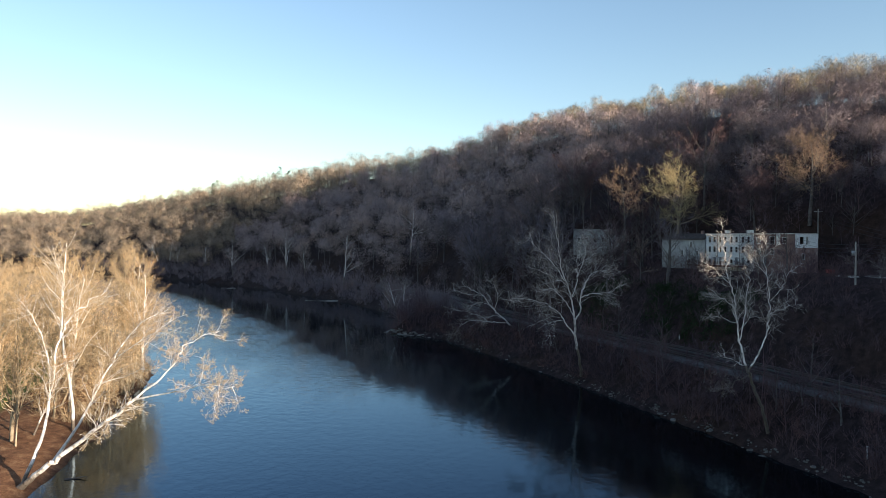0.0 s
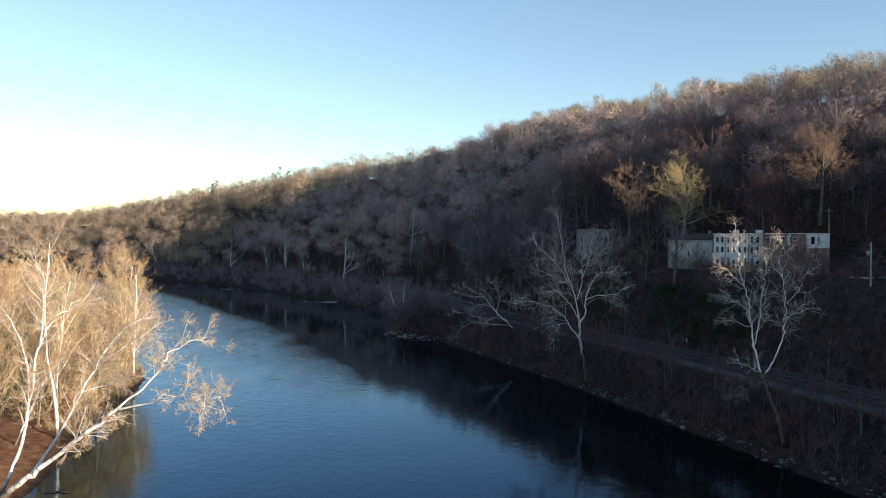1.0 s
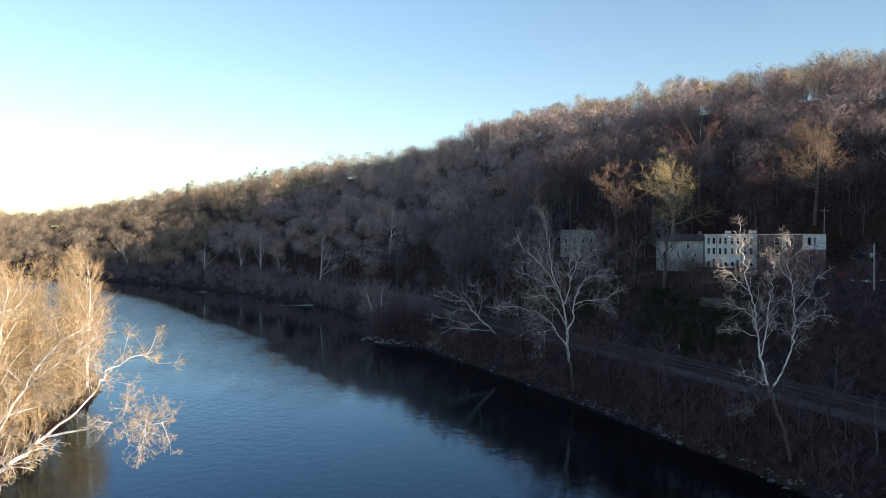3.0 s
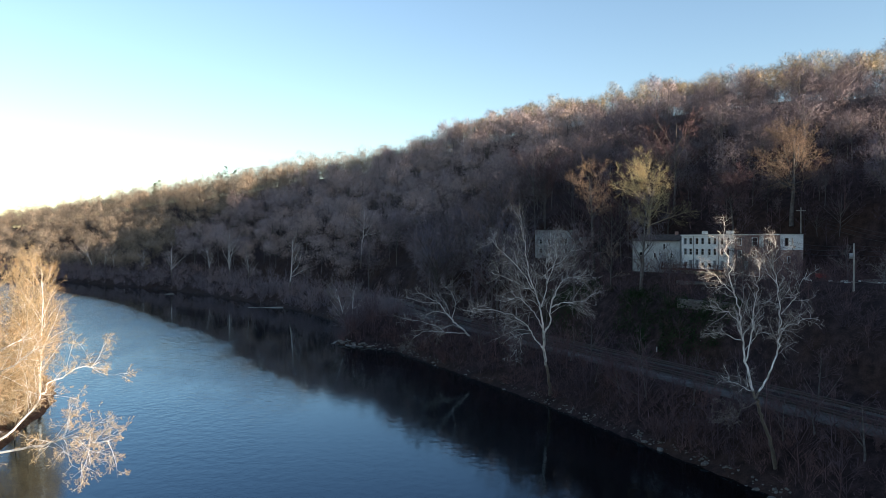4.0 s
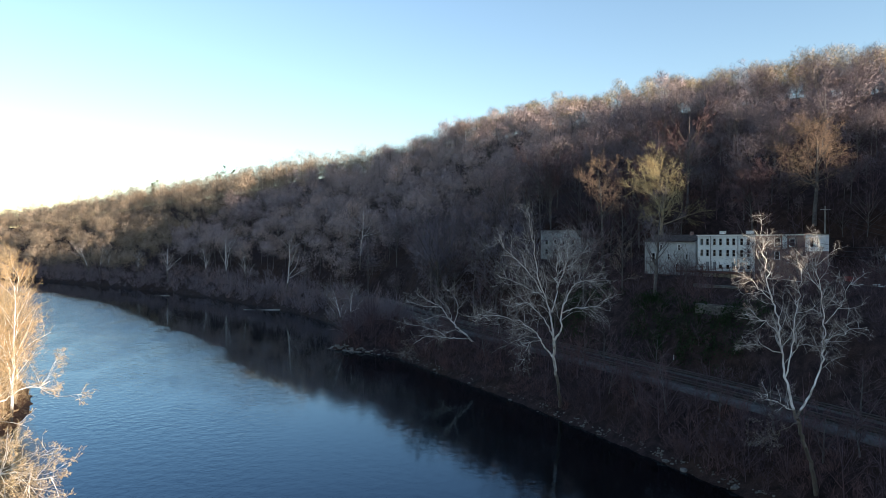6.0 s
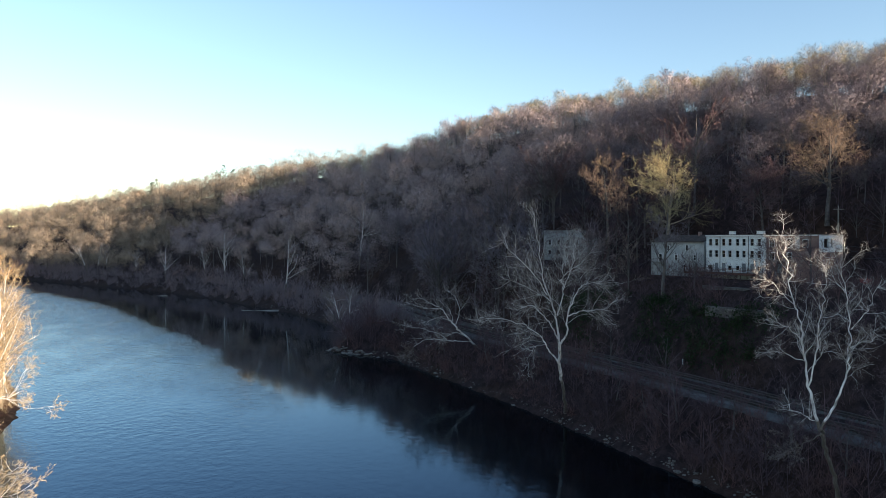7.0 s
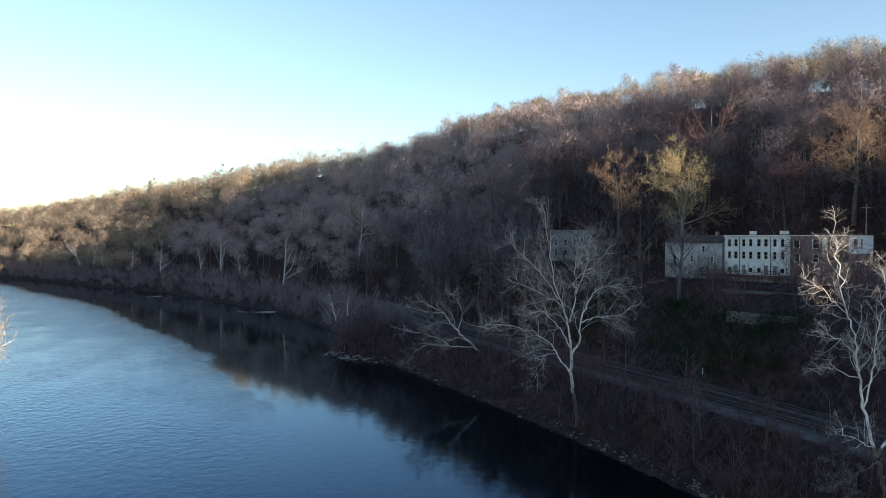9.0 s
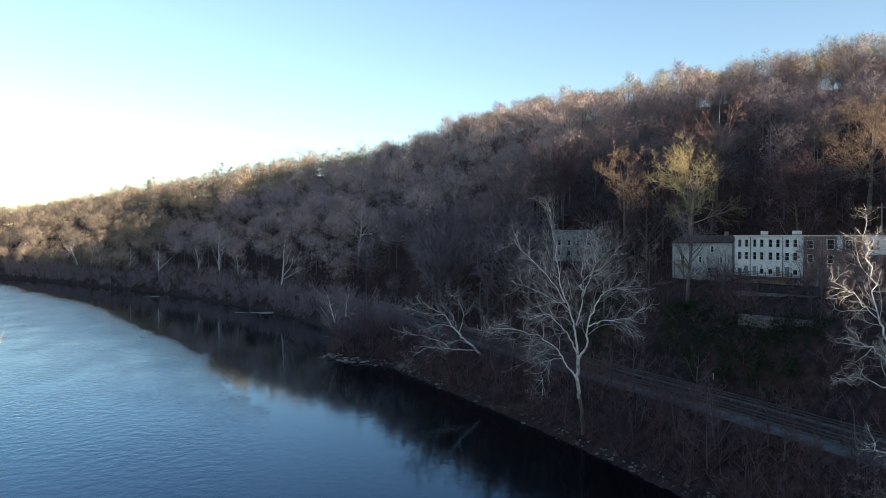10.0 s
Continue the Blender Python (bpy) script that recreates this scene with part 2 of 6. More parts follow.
RAIL = smooth_line([(190, -220), (115, -30), (78, 66), (57.2, 119), (50.5, 136), (36, 170), (18, 211), (4, 247), (-10, 290), (-21, 323), (-58, 383), (-138, 482), (-200, 540), (-280, 615)])
HILL_D = [-60, -12, -3, 0, 1.2, 5, 10, 12, 27, 30, 34, 48, 56, 95, 180, 206, 222, 242, 265, 300, 360, 500, 900, 2500, 6000]
HILL_Z = [-5, -3, -1.2, -0.1, 0.9, 3.6, 7.7, 8.1, 8.3, 13.5, 19.5, 26, 31, 52, 87, 96, 97.5, 94, 88, 82, 76, 70, 65, 62, 58]
FLAT_D = [-60, -12, -3, 0, 1.2, 4, 12, 40, 120, 400, 900, 1500, 6000]
FLAT_Z = [-5, -3, -1.2, -0.1, 0.8, 1.6, 2.3, 3.0, 4.0, 6.0, 25, 60, 70]
SUN_FLAT = (math.sin(radians(SUN_AROUND)), math.cos(radians(SUN_AROUND)))
# profile of the added, unseen crest that sets where sun shadows fall
SUN_BLOCK_N = [-200, -40, 21, 55, 87, 98, 117, 129, 187, 202, 255, 330, 400, 520]
SUN_BLOCK_Z = [30.0, 34.0, 43.1, 51.5, 58.0, 64.0, 83.3, 84.8, 82.8, 85.2, 112.0, 134.0, 150.0, 160.0]
PAD = (79.0, 163.0, 25.6)   # the level ground on which the row of houses stands
PAD_ALONG = (0.516, -0.857)   # the way the row runs
PAD_2 = (50.0, 240.0, 28.0)  # the upper house


def ground_z(x, y):
    x, y = np.atleast_1d(np.asarray(x, float)), np.atleast_1d(np.asarray(y, float))
    dr, dl = side_distance(SHORE_R, x, y), -side_distance(SHORE_L, x, y)
    low = 1 - 0.45 * np.clip((-x - 110) / 480, 0, 1) + 0.18 * np.exp(-(((x - 60) / 190) ** 2 + ((y - 480) / 190) ** 2))
    hill = np.interp(dr, HILL_D, HILL_Z)
    brow = np.clip((-x - 60) / 100, 0, 1) * np.clip((dr - 50) / 20, 0, 1)   # beyond the bend the slope eases off into a rounded brow
    hill = hill * (1 - brow) + np.interp(dr, [50, 56, 95, 130, 160, 206, 225, 260, 300, 500, 900, 2500, 6000], [27, 31.5, 58, 76, 85, 93, 94, 88, 80, 72, 66, 62, 58]) * brow
    # hill behind the crest lowered to let the low sun through
    away = np.clip((330 - y) / 150, 0, 1) * np.clip((y - 135) / 15, 0, 1) + np.clip((60 - y) / 30, 0, 1)
    low = low - 0.085 * np.exp(-(((x + 60) / 75) ** 2 + ((y - 590) / 85) ** 2))
    low = low * (1 - 0.3 * away * np.clip((dr - 178) / 60, 0, 1))
    low = low * (1 - 0.045 * np.clip((x - 90) / 60, 0, 1) * np.clip((380 - y) / 100, 0, 1))
    hill = np.where(hill > 9, 9 + (hill - 9) * low, hill)
    # out of sight, a made-up crest shaped to block or pass the low sun
    gap = np.clip((x - 0.62 * (y + 30) - 12) / 50, 0, 1)
    a, n = x * SUN_FLAT[0] + y * SUN_FLAT[1], -x * SUN_FLAT[1] + y * SUN_FLAT[0]
    crest = np.interp(n, SUN_BLOCK_N, SUN_BLOCK_Z) - np.where(a < 190, 0.32 * (190 - a), 0.12 * np.minimum(a - 190, 400))
    hill = hill * (1 - gap) + np.maximum(crest, 8.0) * gap
    flat = np.interp(dl, FLAT_D, FLAT_Z)
    z = np.where(dl > dr, flat, hill)
    dry = np.clip((np.maximum(dr, dl) - 28) / 60, 0, 1)
    z = z + dry * (2.2 * np.sin(x * 0.021 + 1.3) * np.sin(y * 0.017 + 0.4) + 1.0 * np.sin(x * 0.063 + y * 0.041))
    wet = np.clip(np.maximum(dr, dl) / 2.0, 0, 1) * (1 - np.exp(-((dr - 21) / 5.5) ** 4))
    z = z + wet * (0.28 * np.sin(x * 0.51 + y * 0.33) * np.sin(y * 0.61 - x * 0.2) + 0.15 * np.sin(x * 1.3 - y * 0.9))
    rr = side_distance(RAIL, x, y)
    bed = np.clip(1.0 - np.maximum((-rr - 9.5) / 4.0, (rr - 6.0) / 3.0), 0, 1) * (dr > 2.5)
    z = z * (1 - bed) + 8.2 * bed
    along = (x - PAD[0]) * PAD_ALONG[0] + (y - PAD[1]) * PAD_ALONG[1]
    across = (x - PAD[0]) * -PAD_ALONG[1] + (y - PAD[1]) * PAD_ALONG[0]
    pad = np.clip(1.5 - np.maximum(np.abs(across) / 11, np.abs(along) / 42), 0, 0.5) / 0.5
    z = z * (1 - pad) + PAD[2] * pad
    pad = np.clip(1.5 - np.hypot((x - PAD_2[0]) / 13, (y - PAD_2[1]) / 13), 0, 0.5) / 0.5
    return z * (1 - pad) + PAD_2[2] * pad


def gz(x, y):
    return float(ground_z(x, y)[0])


# ---- mesh helpers ----
def mesh_from(name, verts, faces, mat, smooth=False, normals=None):
    """A mesh out of arrays: all faces have the same number of corners."""
    verts, faces = np.asarray(verts, np.float32), np.asarray(faces, np.int32)
    me = bpy.data.meshes.new(name)
    k = faces.shape[1]
    me.vertices.add(len(verts))
    me.vertices.foreach_set("co", verts.ravel())
    me.loops.add(faces.size)
    me.loops.foreach_set("vertex_index", faces.ravel())
    me.polygons.add(len(faces))
    me.polygons.foreach_set("loop_start", np.arange(0, faces.size, k, dtype=np.int32))
    if smooth or normals is not None:
        me.polygons.foreach_set("use_smooth", np.ones(len(faces), bool))
    me.materials.append(mat)
    me.update(calc_edges=True)
    if normals is not None:
        me.normals_split_custom_set_from_vertices(np.asarray(normals, np.float32))
    return me


def part(name, bm, mat, parent, label="", smooth=False):
    me = bpy.data.meshes.new(name)
    bm.to_mesh(me)
    bm.free()
    me.materials.append(mat)
    if smooth:
        me.polygons.foreach_set("use_smooth", np.ones(len(me.polygons), bool))
    ob = new(name, me)
    ob.parent = parent
    return tagged(ob, label)


def add_box(bm, x0, x1, y0, y1, z0, z1, bevel=0.0):
    r = bmesh.ops.create_cube(bm, size=1.0)
    bmesh.ops.scale(bm, vec=(x1 - x0, y1 - y0, z1 - z0), verts=r["verts"])
    bmesh.ops.translate(bm, vec=((x0 + x1) / 2, (y0 + y1) / 2, (z0 + z1) / 2), verts=r["verts"])
    if bevel:
        es = list({e for v in r["verts"] for e in v.link_edges})
        bmesh.ops.bevel(bm, geom=es, offset=bevel, segments=1, affect='EDGES')
    return bm


def box(x0, x1, y0, y1, z0, z1, bevel=0.0):
    return add_box(bmesh.new(), x0, x1, y0, y1, z0, z1, bevel)


def frames_along(d):
    up = np.where(np.abs(d[:, 2:3]) > 0.9, np.array([[1.0, 0, 0]]), np.array([[0, 0, 1.0]]))
    a = np.cross(d, up)
    a /= np.linalg.norm(a, axis=1, keepdims=True) + 1e-9
    return a, np.cross(d, a)


def tubes(segs, sides):
    """Open tapered prisms (as triangles) for rows of x0 y0 z0 x1 y1 z1 r0 r1."""
    s = np.asarray(segs, float)
    d = s[:, 3:6] - s[:, 0:3]
    d /= np.linalg.norm(d, axis=1, keepdims=True) + 1e-9
    a, b = frames_along(d)
    ang = np.arange(sides) * 2 * np.pi / sides
    ring = a[:, None] * np.cos(ang)[None, :, None] + b[:, None] * np.sin(ang)[None, :, None]
    lo = s[:, None, 0:3] + ring * s[:, None, 6:7]
    hi = s[:, None, 3:6] + ring * s[:, None, 7:8]
    v = np.concatenate([lo, hi], axis=1).reshape(-1, 3)
    base = (np.arange(len(s)) * 2 * sides)[:, None]
    k = np.arange(sides)
    k2 = (k + 1) % sides
    t1 = np.stack([base + k, base + k2, base + sides + k2], -1).reshape(-1, 3)
    t2 = np.stack([base + k, base + sides + k2, base + sides + k], -1).reshape(-1, 3)
    return v, np.concatenate([t1, t2])


def blades(segs, rng, outward=None):
    """Twigs as single long slivers: one triangle each, turned at random round its length, or about face-on to the outward way."""
    s = np.asarray(segs, float)
    d = s[:, 3:6] - s[:, 0:3]
    d /= np.linalg.norm(d, axis=1, keepdims=True) + 1e-9
    a, b = frames_along(d)
    w = rng.uniform(0, np.pi, (len(s), 1))
    side = a * np.cos(w) + b * np.sin(w)
    if outward is not None:
        side = np.cross(outward, d) + side * 0.35
        side /= np.linalg.norm(side, axis=1, keepdims=True) + 1e-9
    side = side * s[:, 6:7]
    v = np.stack([s[:, 0:3] - side, s[:, 0:3] + side, s[:, 3:6]], 1)
    if outward is not None:   # every sliver shows its front to the outside
        back = (np.cross(v[:, 1] - v[:, 0], v[:, 2] - v[:, 0]) * outward).sum(1) < 0
        v[back] = v[back][:, [1, 0, 2]]
    v = v.reshape(-1, 3)
    return v, np.arange(len(v)).reshape(-1, 3)


def crown_normals(v, rough=0.4):
    """Soft normals that point out of a crown, each twig's a little aside, so that the crown shades as one round mass of fine twigs."""
    lo, hi = v.min(0), v.max(0)
    q = (v - (lo * 0.6 + hi * 0.4)) / ((hi - lo) * 0.5)
    q = np.repeat(q.reshape(-1, 3, 3).mean(1), 3, axis=0)
    q /= np.linalg.norm(q, axis=1, keepdims=True) + 1e-6
    q += np.repeat(np.random.default_rng(len(v)).normal(size=(len(v) // 3, 3)) * rough, 3, axis=0)
    return q / (np.linalg.norm(q, axis=1, keepdims=True) + 1e-6)


def joined(parts):
    vs, fs, k = [], [], 0
    for v, f in parts:
        vs.append(v)
        fs.append(f + k)
        k += len(v)
    return np.concatenate(vs), np.concatenate(fs)


# ---- bare trees ----
def turned(rng, d, angle):
    """d turned by that many radians towards a random side."""
    a = np.cross(d, rng.normal(size=3))
    a /= np.linalg.norm(a) + 1e-9
    v = d * math.cos(angle) + a * math.sin(angle)
    return v / np.linalg.norm(v)


def grow(rng, p, d, length, radius, level, levels, out, spec):
    """One limb that wanders from p along d and throws side limbs. out[level] collects its pieces."""
    n = max(2, int(round(spec["pieces"][level])))
    d = np.array(d, float)
    q, r = np.array(p, float), radius
    kids = spec["kids"][level] if level < levels else 0
    first = spec["bare"][level]
    marks = sorted(rng.uniform(first, 1.0, kids)) if kids else []
    mi = 0
    for k in range(n):
        d = d + rng.normal(size=3) * spec["wander"][level] + np.array([0, 0, spec["rise"][level]])
        d /= np.linalg.norm(d)
        q2, r2 = q + d * length / n, radius * (1 - (k + 1) / n * spec["taper"][level])
        out[level].append((*q, *q2, r, r2))
        while mi < len(marks) and marks[mi] <= (k + 1) / n:
            u = marks[mi] * n - k
            at, left = q + (q2 - q) * u, 1 - marks[mi] * spec["shorten"][level]
            grow(rng, at, turned(rng, d, spec["angle"][level] * rng.uniform(0.7, 1.3)), length * spec["ratio"][level] * left * rng.uniform(0.7, 1.25),
                 max(r2 * spec["thin"][level], spec["least"]), level + 1, levels, out, spec)
            mi += 1
        q, r = q2, r2


def bare_tree(seed, height, spec, levels, lean=(0, 0)):
    rng = np.random.default_rng(seed)
    out = [[] for _ in range(levels + 1)]
    d = np.array([lean[0], lean[1], 1.0])
    grow(rng, (0, 0, -0.4), d / np.linalg.norm(d), height * spec["stem"], height * spec["girth"], 0, levels, out, spec)
    return out, rng


OAK = dict(pieces=[7, 5, 4, 2], kids=[14, 9, 7, 0], bare=[0.35, 0.2, 0.15, 0], wander=[0.05, 0.13, 0.2, 0.25], rise=[0.03, 0.07, 0.06, 0.02], taper=[0.85, 0.8, 0.75, 0.7],
           shorten=[0.45, 0.5, 0.5, 0], angle=[0.75, 0.7, 0.7, 0], ratio=[0.5, 0.48, 0.5, 0], thin=[0.55, 0.55, 0.5, 0], least=0.022, stem=0.88, girth=0.013)
POLE = dict(OAK, kids=[12, 7, 6, 0], bare=[0.5, 0.25, 0.15, 0], angle=[0.55, 0.6, 0.65, 0], ratio=[0.36, 0.5, 0.5, 0], stem=0.95, girth=0.011)
ROUND = dict(OAK, kids=[16, 10, 7, 0], bare=[0.22, 0.2, 0.15, 0], angle=[0.85, 0.7, 0.7, 0], ratio=[0.6, 0.5, 0.48, 0], stem=0.72, girth=0.015)


def placed(proto, xs, ys, zs, scales, turns):
    """Many copies of one (verts, faces) as one pair of arrays."""
    v, f = proto
    c, s = np.cos(turns)[:, None], np.sin(turns)[:, None]
    X = (v[None, :, 0] * c - v[None, :, 1] * s) * scales[:, None] + xs[:, None]
    Y = (v[None, :, 0] * s + v[None, :, 1] * c) * scales[:, None] + ys[:, None]
    Z = v[None, :, 2] * scales[:, None] + zs[:, None]
    V = np.stack([X, Y, Z], -1).reshape(-1, 3)
    F = (f[None] + (np.arange(len(xs)) * len(v))[:, None, None]).reshape(-1, 3)
    return V, F


def sprout(rng, wood, count, first, lengths, spread, lift=0.12, centre=None, away=0.35):
    """Shoots from each straight piece of wood (rows of start and end): count on each, beyond the share first of its length."""
    p, d = np.repeat(wood[:, 0:3], count, axis=0), np.repeat(wood[:, 3:6] - wood[:, 0:3], count, axis=0)
    n = len(p)
    start = p + d * rng.uniform(first, 1.0, (n, 1))
    d = d / (np.linalg.norm(d, axis=1, keepdims=True) + 1e-9) + rng.normal(size=(n, 3)) * spread + np.array([0, 0, lift])
    if centre is not None:
        out = start - centre
        d = d + away * out / (np.linalg.norm(out, axis=1, keepdims=True) + 1e-9)
    d /= np.linalg.norm(d, axis=1, keepdims=True) + 1e-9
    return np.hstack([start, start + d * rng.uniform(lengths[0], lengths[1], (n, 1))])


def wood_tree(seed, height, limbs, twigs, width, slim=0.36, foot=0.38):
    """A forest tree: a stem, curved limbs that fan out to a rounded crown, and three orders of ever finer twigs.
    Prisms for the wood, slivers for the twigs."""
    rng = np.random.default_rng(seed)
    h, r = height, height * 0.0095
    bend = rng.normal(size=2) * 0.02 * h
    fork = np.array([bend[0] * 0.4, bend[1] * 0.4, h * foot * 0.85])
    top = np.array([bend[0], bend[1], h * 0.84])
    wood = [(0, 0, -0.5, *fork, r * 1.25, r), (*fork, *((fork + top) / 2 + np.array([*rng.normal(size=2) * 0.15, 0])), r * 0.9, r * 0.55)]
    wood.append((*wood[-1][3:6], *top, r * 0.55, r * 0.2))
    mid = np.array([bend[0] * 0.7, bend[1] * 0.7, h * (foot + 1.0) / 2])
    half = np.array([h * slim, h * slim, h * (1.0 - foot) / 2])
    thick = []
    for k in range(limbs):
        u = (k + 0.5) / limbs
        a, lift = k * 2.4 + rng.uniform(-0.5, 0.5), -0.25 + 1.1 * u + rng.uniform(-0.15, 0.15)
        lift = min(lift, 0.93)
        flat = math.sqrt(max(0.0, 1 - lift * lift))
        p = fork + (top - fork) * (0.75 * u * rng.uniform(0.5, 1.0))
        e = mid + half * np.array([math.cos(a) * flat, math.sin(a) * flat, lift]) * rng.uniform(0.68, 0.92)
        e[2] = max(e[2], p[2] + 0.06 * h)
        c = (p + e) / 2 + np.array([0, 0, rng.uniform(-0.05, 0.04) * h]) + rng.normal(size=3) * 0.02 * h
        pts = [p * (1 - t) ** 2 + 2 * c * t * (1 - t) + e * t * t for t in (0.0, 0.34, 0.68, 1.0)]
        for j in range(3):
            thick.append((*pts[j], *pts[j + 1], r * (0.5 - 0.13 * j), r * (0.37 - 0.13 * j)))
    wood += thick
    w = np.array(wood)
    w[:, 6:8] = np.maximum(w[:, 6:8], width * 0.6)
    core = mid - np.array([0, 0, half[2] * 0.5])
    outer = np.array([t[:6] for k, t in enumerate(thick) if k % 3])
    b1 = sprout(rng, outer, 4, 0.0, (0.06 * h, 0.14 * h), 0.62, 0.05, core, 0.3)
    b2 = sprout(rng, b1, 4, 0.2, (0.035 * h, 0.075 * h), 0.75, 0.05, core, 0.25)
    last = max(1, int(round((twigs - len(b1) - len(b2)) / len(b2))))
    b3 = sprout(rng, b2, last, 0.2, (0.018 * h, 0.042 * h), 0.9, 0.03, core, 0.2)
    rows, wide = np.vstack([b1, b2, b3]), np.concatenate([np.full(len(b1), 1.1), np.full(len(b2), 0.95), np.full(len(b3), 0.9)])
    tw = np.hstack([rows, np.repeat((wide * width * rng.uniform(0.7, 1.25, len(rows)))[:, None], 2, axis=1)])
    out = (rows[:, 0:3] + rows[:, 3:6]) / 2 - core
    return tubes(w, 3), blades(tw, rng, out / (np.linalg.norm(out, axis=1, keepdims=True) + 1e-9))


def clump_tree(seed, height, limbs, clumps, twigs, width, slim=0.4, foot=0.15, long=0.06):
    """A forest tree seen from afar: stem and limbs, and a crown of many rounded clumps of fine twigs. Also gives the twigs' soft normals."""
    rng = np.random.default_rng(seed)
    h, r = height, height * 0.009
    bend = rng.normal(size=2) * 0.02 * h
    fork, top = np.array([bend[0] * 0.4, bend[1] * 0.4, h * max(foot, 0.12)]), np.array([bend[0], bend[1], h * 0.8])
    mid = np.array([bend[0] * 0.7, bend[1] * 0.7, h * (foot + 0.96) / 2])
    half = np.array([h * slim, h * slim, h * (0.96 - foot) / 2])
    d = rng.normal(size=(clumps, 3)) * np.array([1, 1, 0.9]) + np.array([0, 0, 0.35])
    d /= np.linalg.norm(d, axis=1, keepdims=True)
    spots = mid + d * half * rng.uniform(0.45, 0.82, (clumps, 1))
    size = h * slim * rng.uniform(0.26, 0.5, clumps)
    wood = [(0, 0, -0.5, *fork, r * 1.25, r), (*fork, *top, r * 0.9, r * 0.25)]
    for k in range(limbs):
        p, e = fork + (top - fork) * rng.uniform(0, 0.6), spots[k % clumps]
        c = (p + e) / 2 + rng.normal(size=3) * 0.03 * h
        wood += [(*p, *c, r * 0.5, r * 0.36), (*c, *e, r * 0.36, r * 0.14)]
    w = np.array(wood)
    w[:, 6:8] = np.maximum(w[:, 6:8], width * 0.5)
    which = rng.choice(clumps, twigs, p=size ** 2 / (size ** 2).sum())
    q = rng.normal(size=(twigs, 3)) + np.array([0, 0, 0.25])
    q /= np.linalg.norm(q, axis=1, keepdims=True)
    tipp = spots[which] + q * (size[which] * rng.uniform(0.35, 1.0, twigs) ** 0.5)[:, None]
    out = (tipp - mid) / half
    out /= np.linalg.norm(out, axis=1, keepdims=True) + 1e-9
    way = q * 0.6 + out * 0.3 + rng.normal(size=(twigs, 3)) * 0.55
    way /= np.linalg.norm(way, axis=1, keepdims=True)
    start = tipp - way * (h * long * rng.uniform(0.6, 1.3, (twigs, 1)))
    face = q * 0.55 + out * 0.6
    face /= np.linalg.norm(face, axis=1, keepdims=True) + 1e-9
    tw = np.hstack([start, tipp, np.repeat((width * rng.uniform(0.65, 1.3, twigs))[:, None], 2, axis=1)])
    soft = face + rng.normal(size=(twigs, 3)) * 0.14
    soft /= np.linalg.norm(soft, axis=1, keepdims=True)
    return tubes(w, 3), blades(tw, rng, face), np.repeat(soft, 3, axis=0)


# ---- ground and water ----
def build_ground():
    n, b = 280, 4.75
    u = np.linspace(-1, 1, n)
    xs = 10 + 4200 / math.sinh(b) * np.sinh(b * u)
    ys = 150 + 4200 / math.sinh(b) * np.sinh(b * u)
    X, Y = np.meshgrid(xs, ys)
    Z = ground_z(X.ravel(), Y.ravel())
    V = np.stack([X.ravel(), Y.ravel(), Z], -1)
    i = (np.arange(n - 1)[:, None] * n + np.arange(n - 1)[None]).ravel()
    F = np.stack([i, i + 1, i + n + 1, i + n], -1)
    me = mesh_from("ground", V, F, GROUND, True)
    dl = -side_distance(SHORE_L, V[:, 0], V[:, 1])
    mown = np.clip((dl - 14) / 10, 0, 1) * np.clip((75 - dl) / 20, 0, 1) * (V[:, 1] > 40) * (V[:, 1] < 210)
    att = me.attributes.new("mown", 'FLOAT', 'POINT')
    att.data.foreach_set("value", mown.astype(np.float32))
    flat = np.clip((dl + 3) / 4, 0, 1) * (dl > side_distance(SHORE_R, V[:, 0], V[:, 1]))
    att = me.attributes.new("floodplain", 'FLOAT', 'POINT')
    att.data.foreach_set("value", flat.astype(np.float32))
    tagged(new("ground", me), "leaf-littered wooded hillside, river banks and flat grassy floodplain", "ground", kind="structure")


def build_water():
    """Water level, with the share of wind that each stretch gets: little in the lee of the wooded bank."""
    n, b = 200, 4.0
    u = np.linspace(-1, 1, n)
    xs, ys = -20 + 3000 / math.sinh(b) * np.sinh(b * u), 180 + 2200 / math.sinh(b) * np.sinh(b * u)
    X, Y = np.meshgrid(xs, ys)
    V = np.stack([X.ravel(), Y.ravel(), np.zeros(n * n)], -1)
    i = (np.arange(n - 1)[:, None] * n + np.arange(n - 1)[None]).ravel()
    F = np.stack([i, i + 1, i + n + 1, i + n], -1)
    dr = -side_distance(SHORE_R, V[:, 0], V[:, 1])
    keep = (dr[F].max(1) > -40) & (-side_distance(SHORE_L, V[:, 0], V[:, 1])[F].min(1) < 40)
    me = mesh_from("water", V, F[keep], WATER)
    lee = -side_distance(WIND_LINE, V[:, 0], V[:, 1])
    wind = np.clip((V[:, 1] - 85) / 250, 0.03, 1.0)
    calm = 0.02 + 0.035 * np.clip((200 - V[:, 1]) / 90, 0, 1)   # even the lee keeps a slight swell near by
    for nm, val in (("lee", lee), ("wind", wind), ("calm", calm)):
        att = me.attributes.new(nm, 'FLOAT', 'POINT')
        att.data.foreach_set("value", val.astype(np.float32))
    tagged(new("water", me), "wide dark blue river, glassy near the wooded bank, wind-rippled beyond", "river", kind="structure")


build_ground()
build_water()


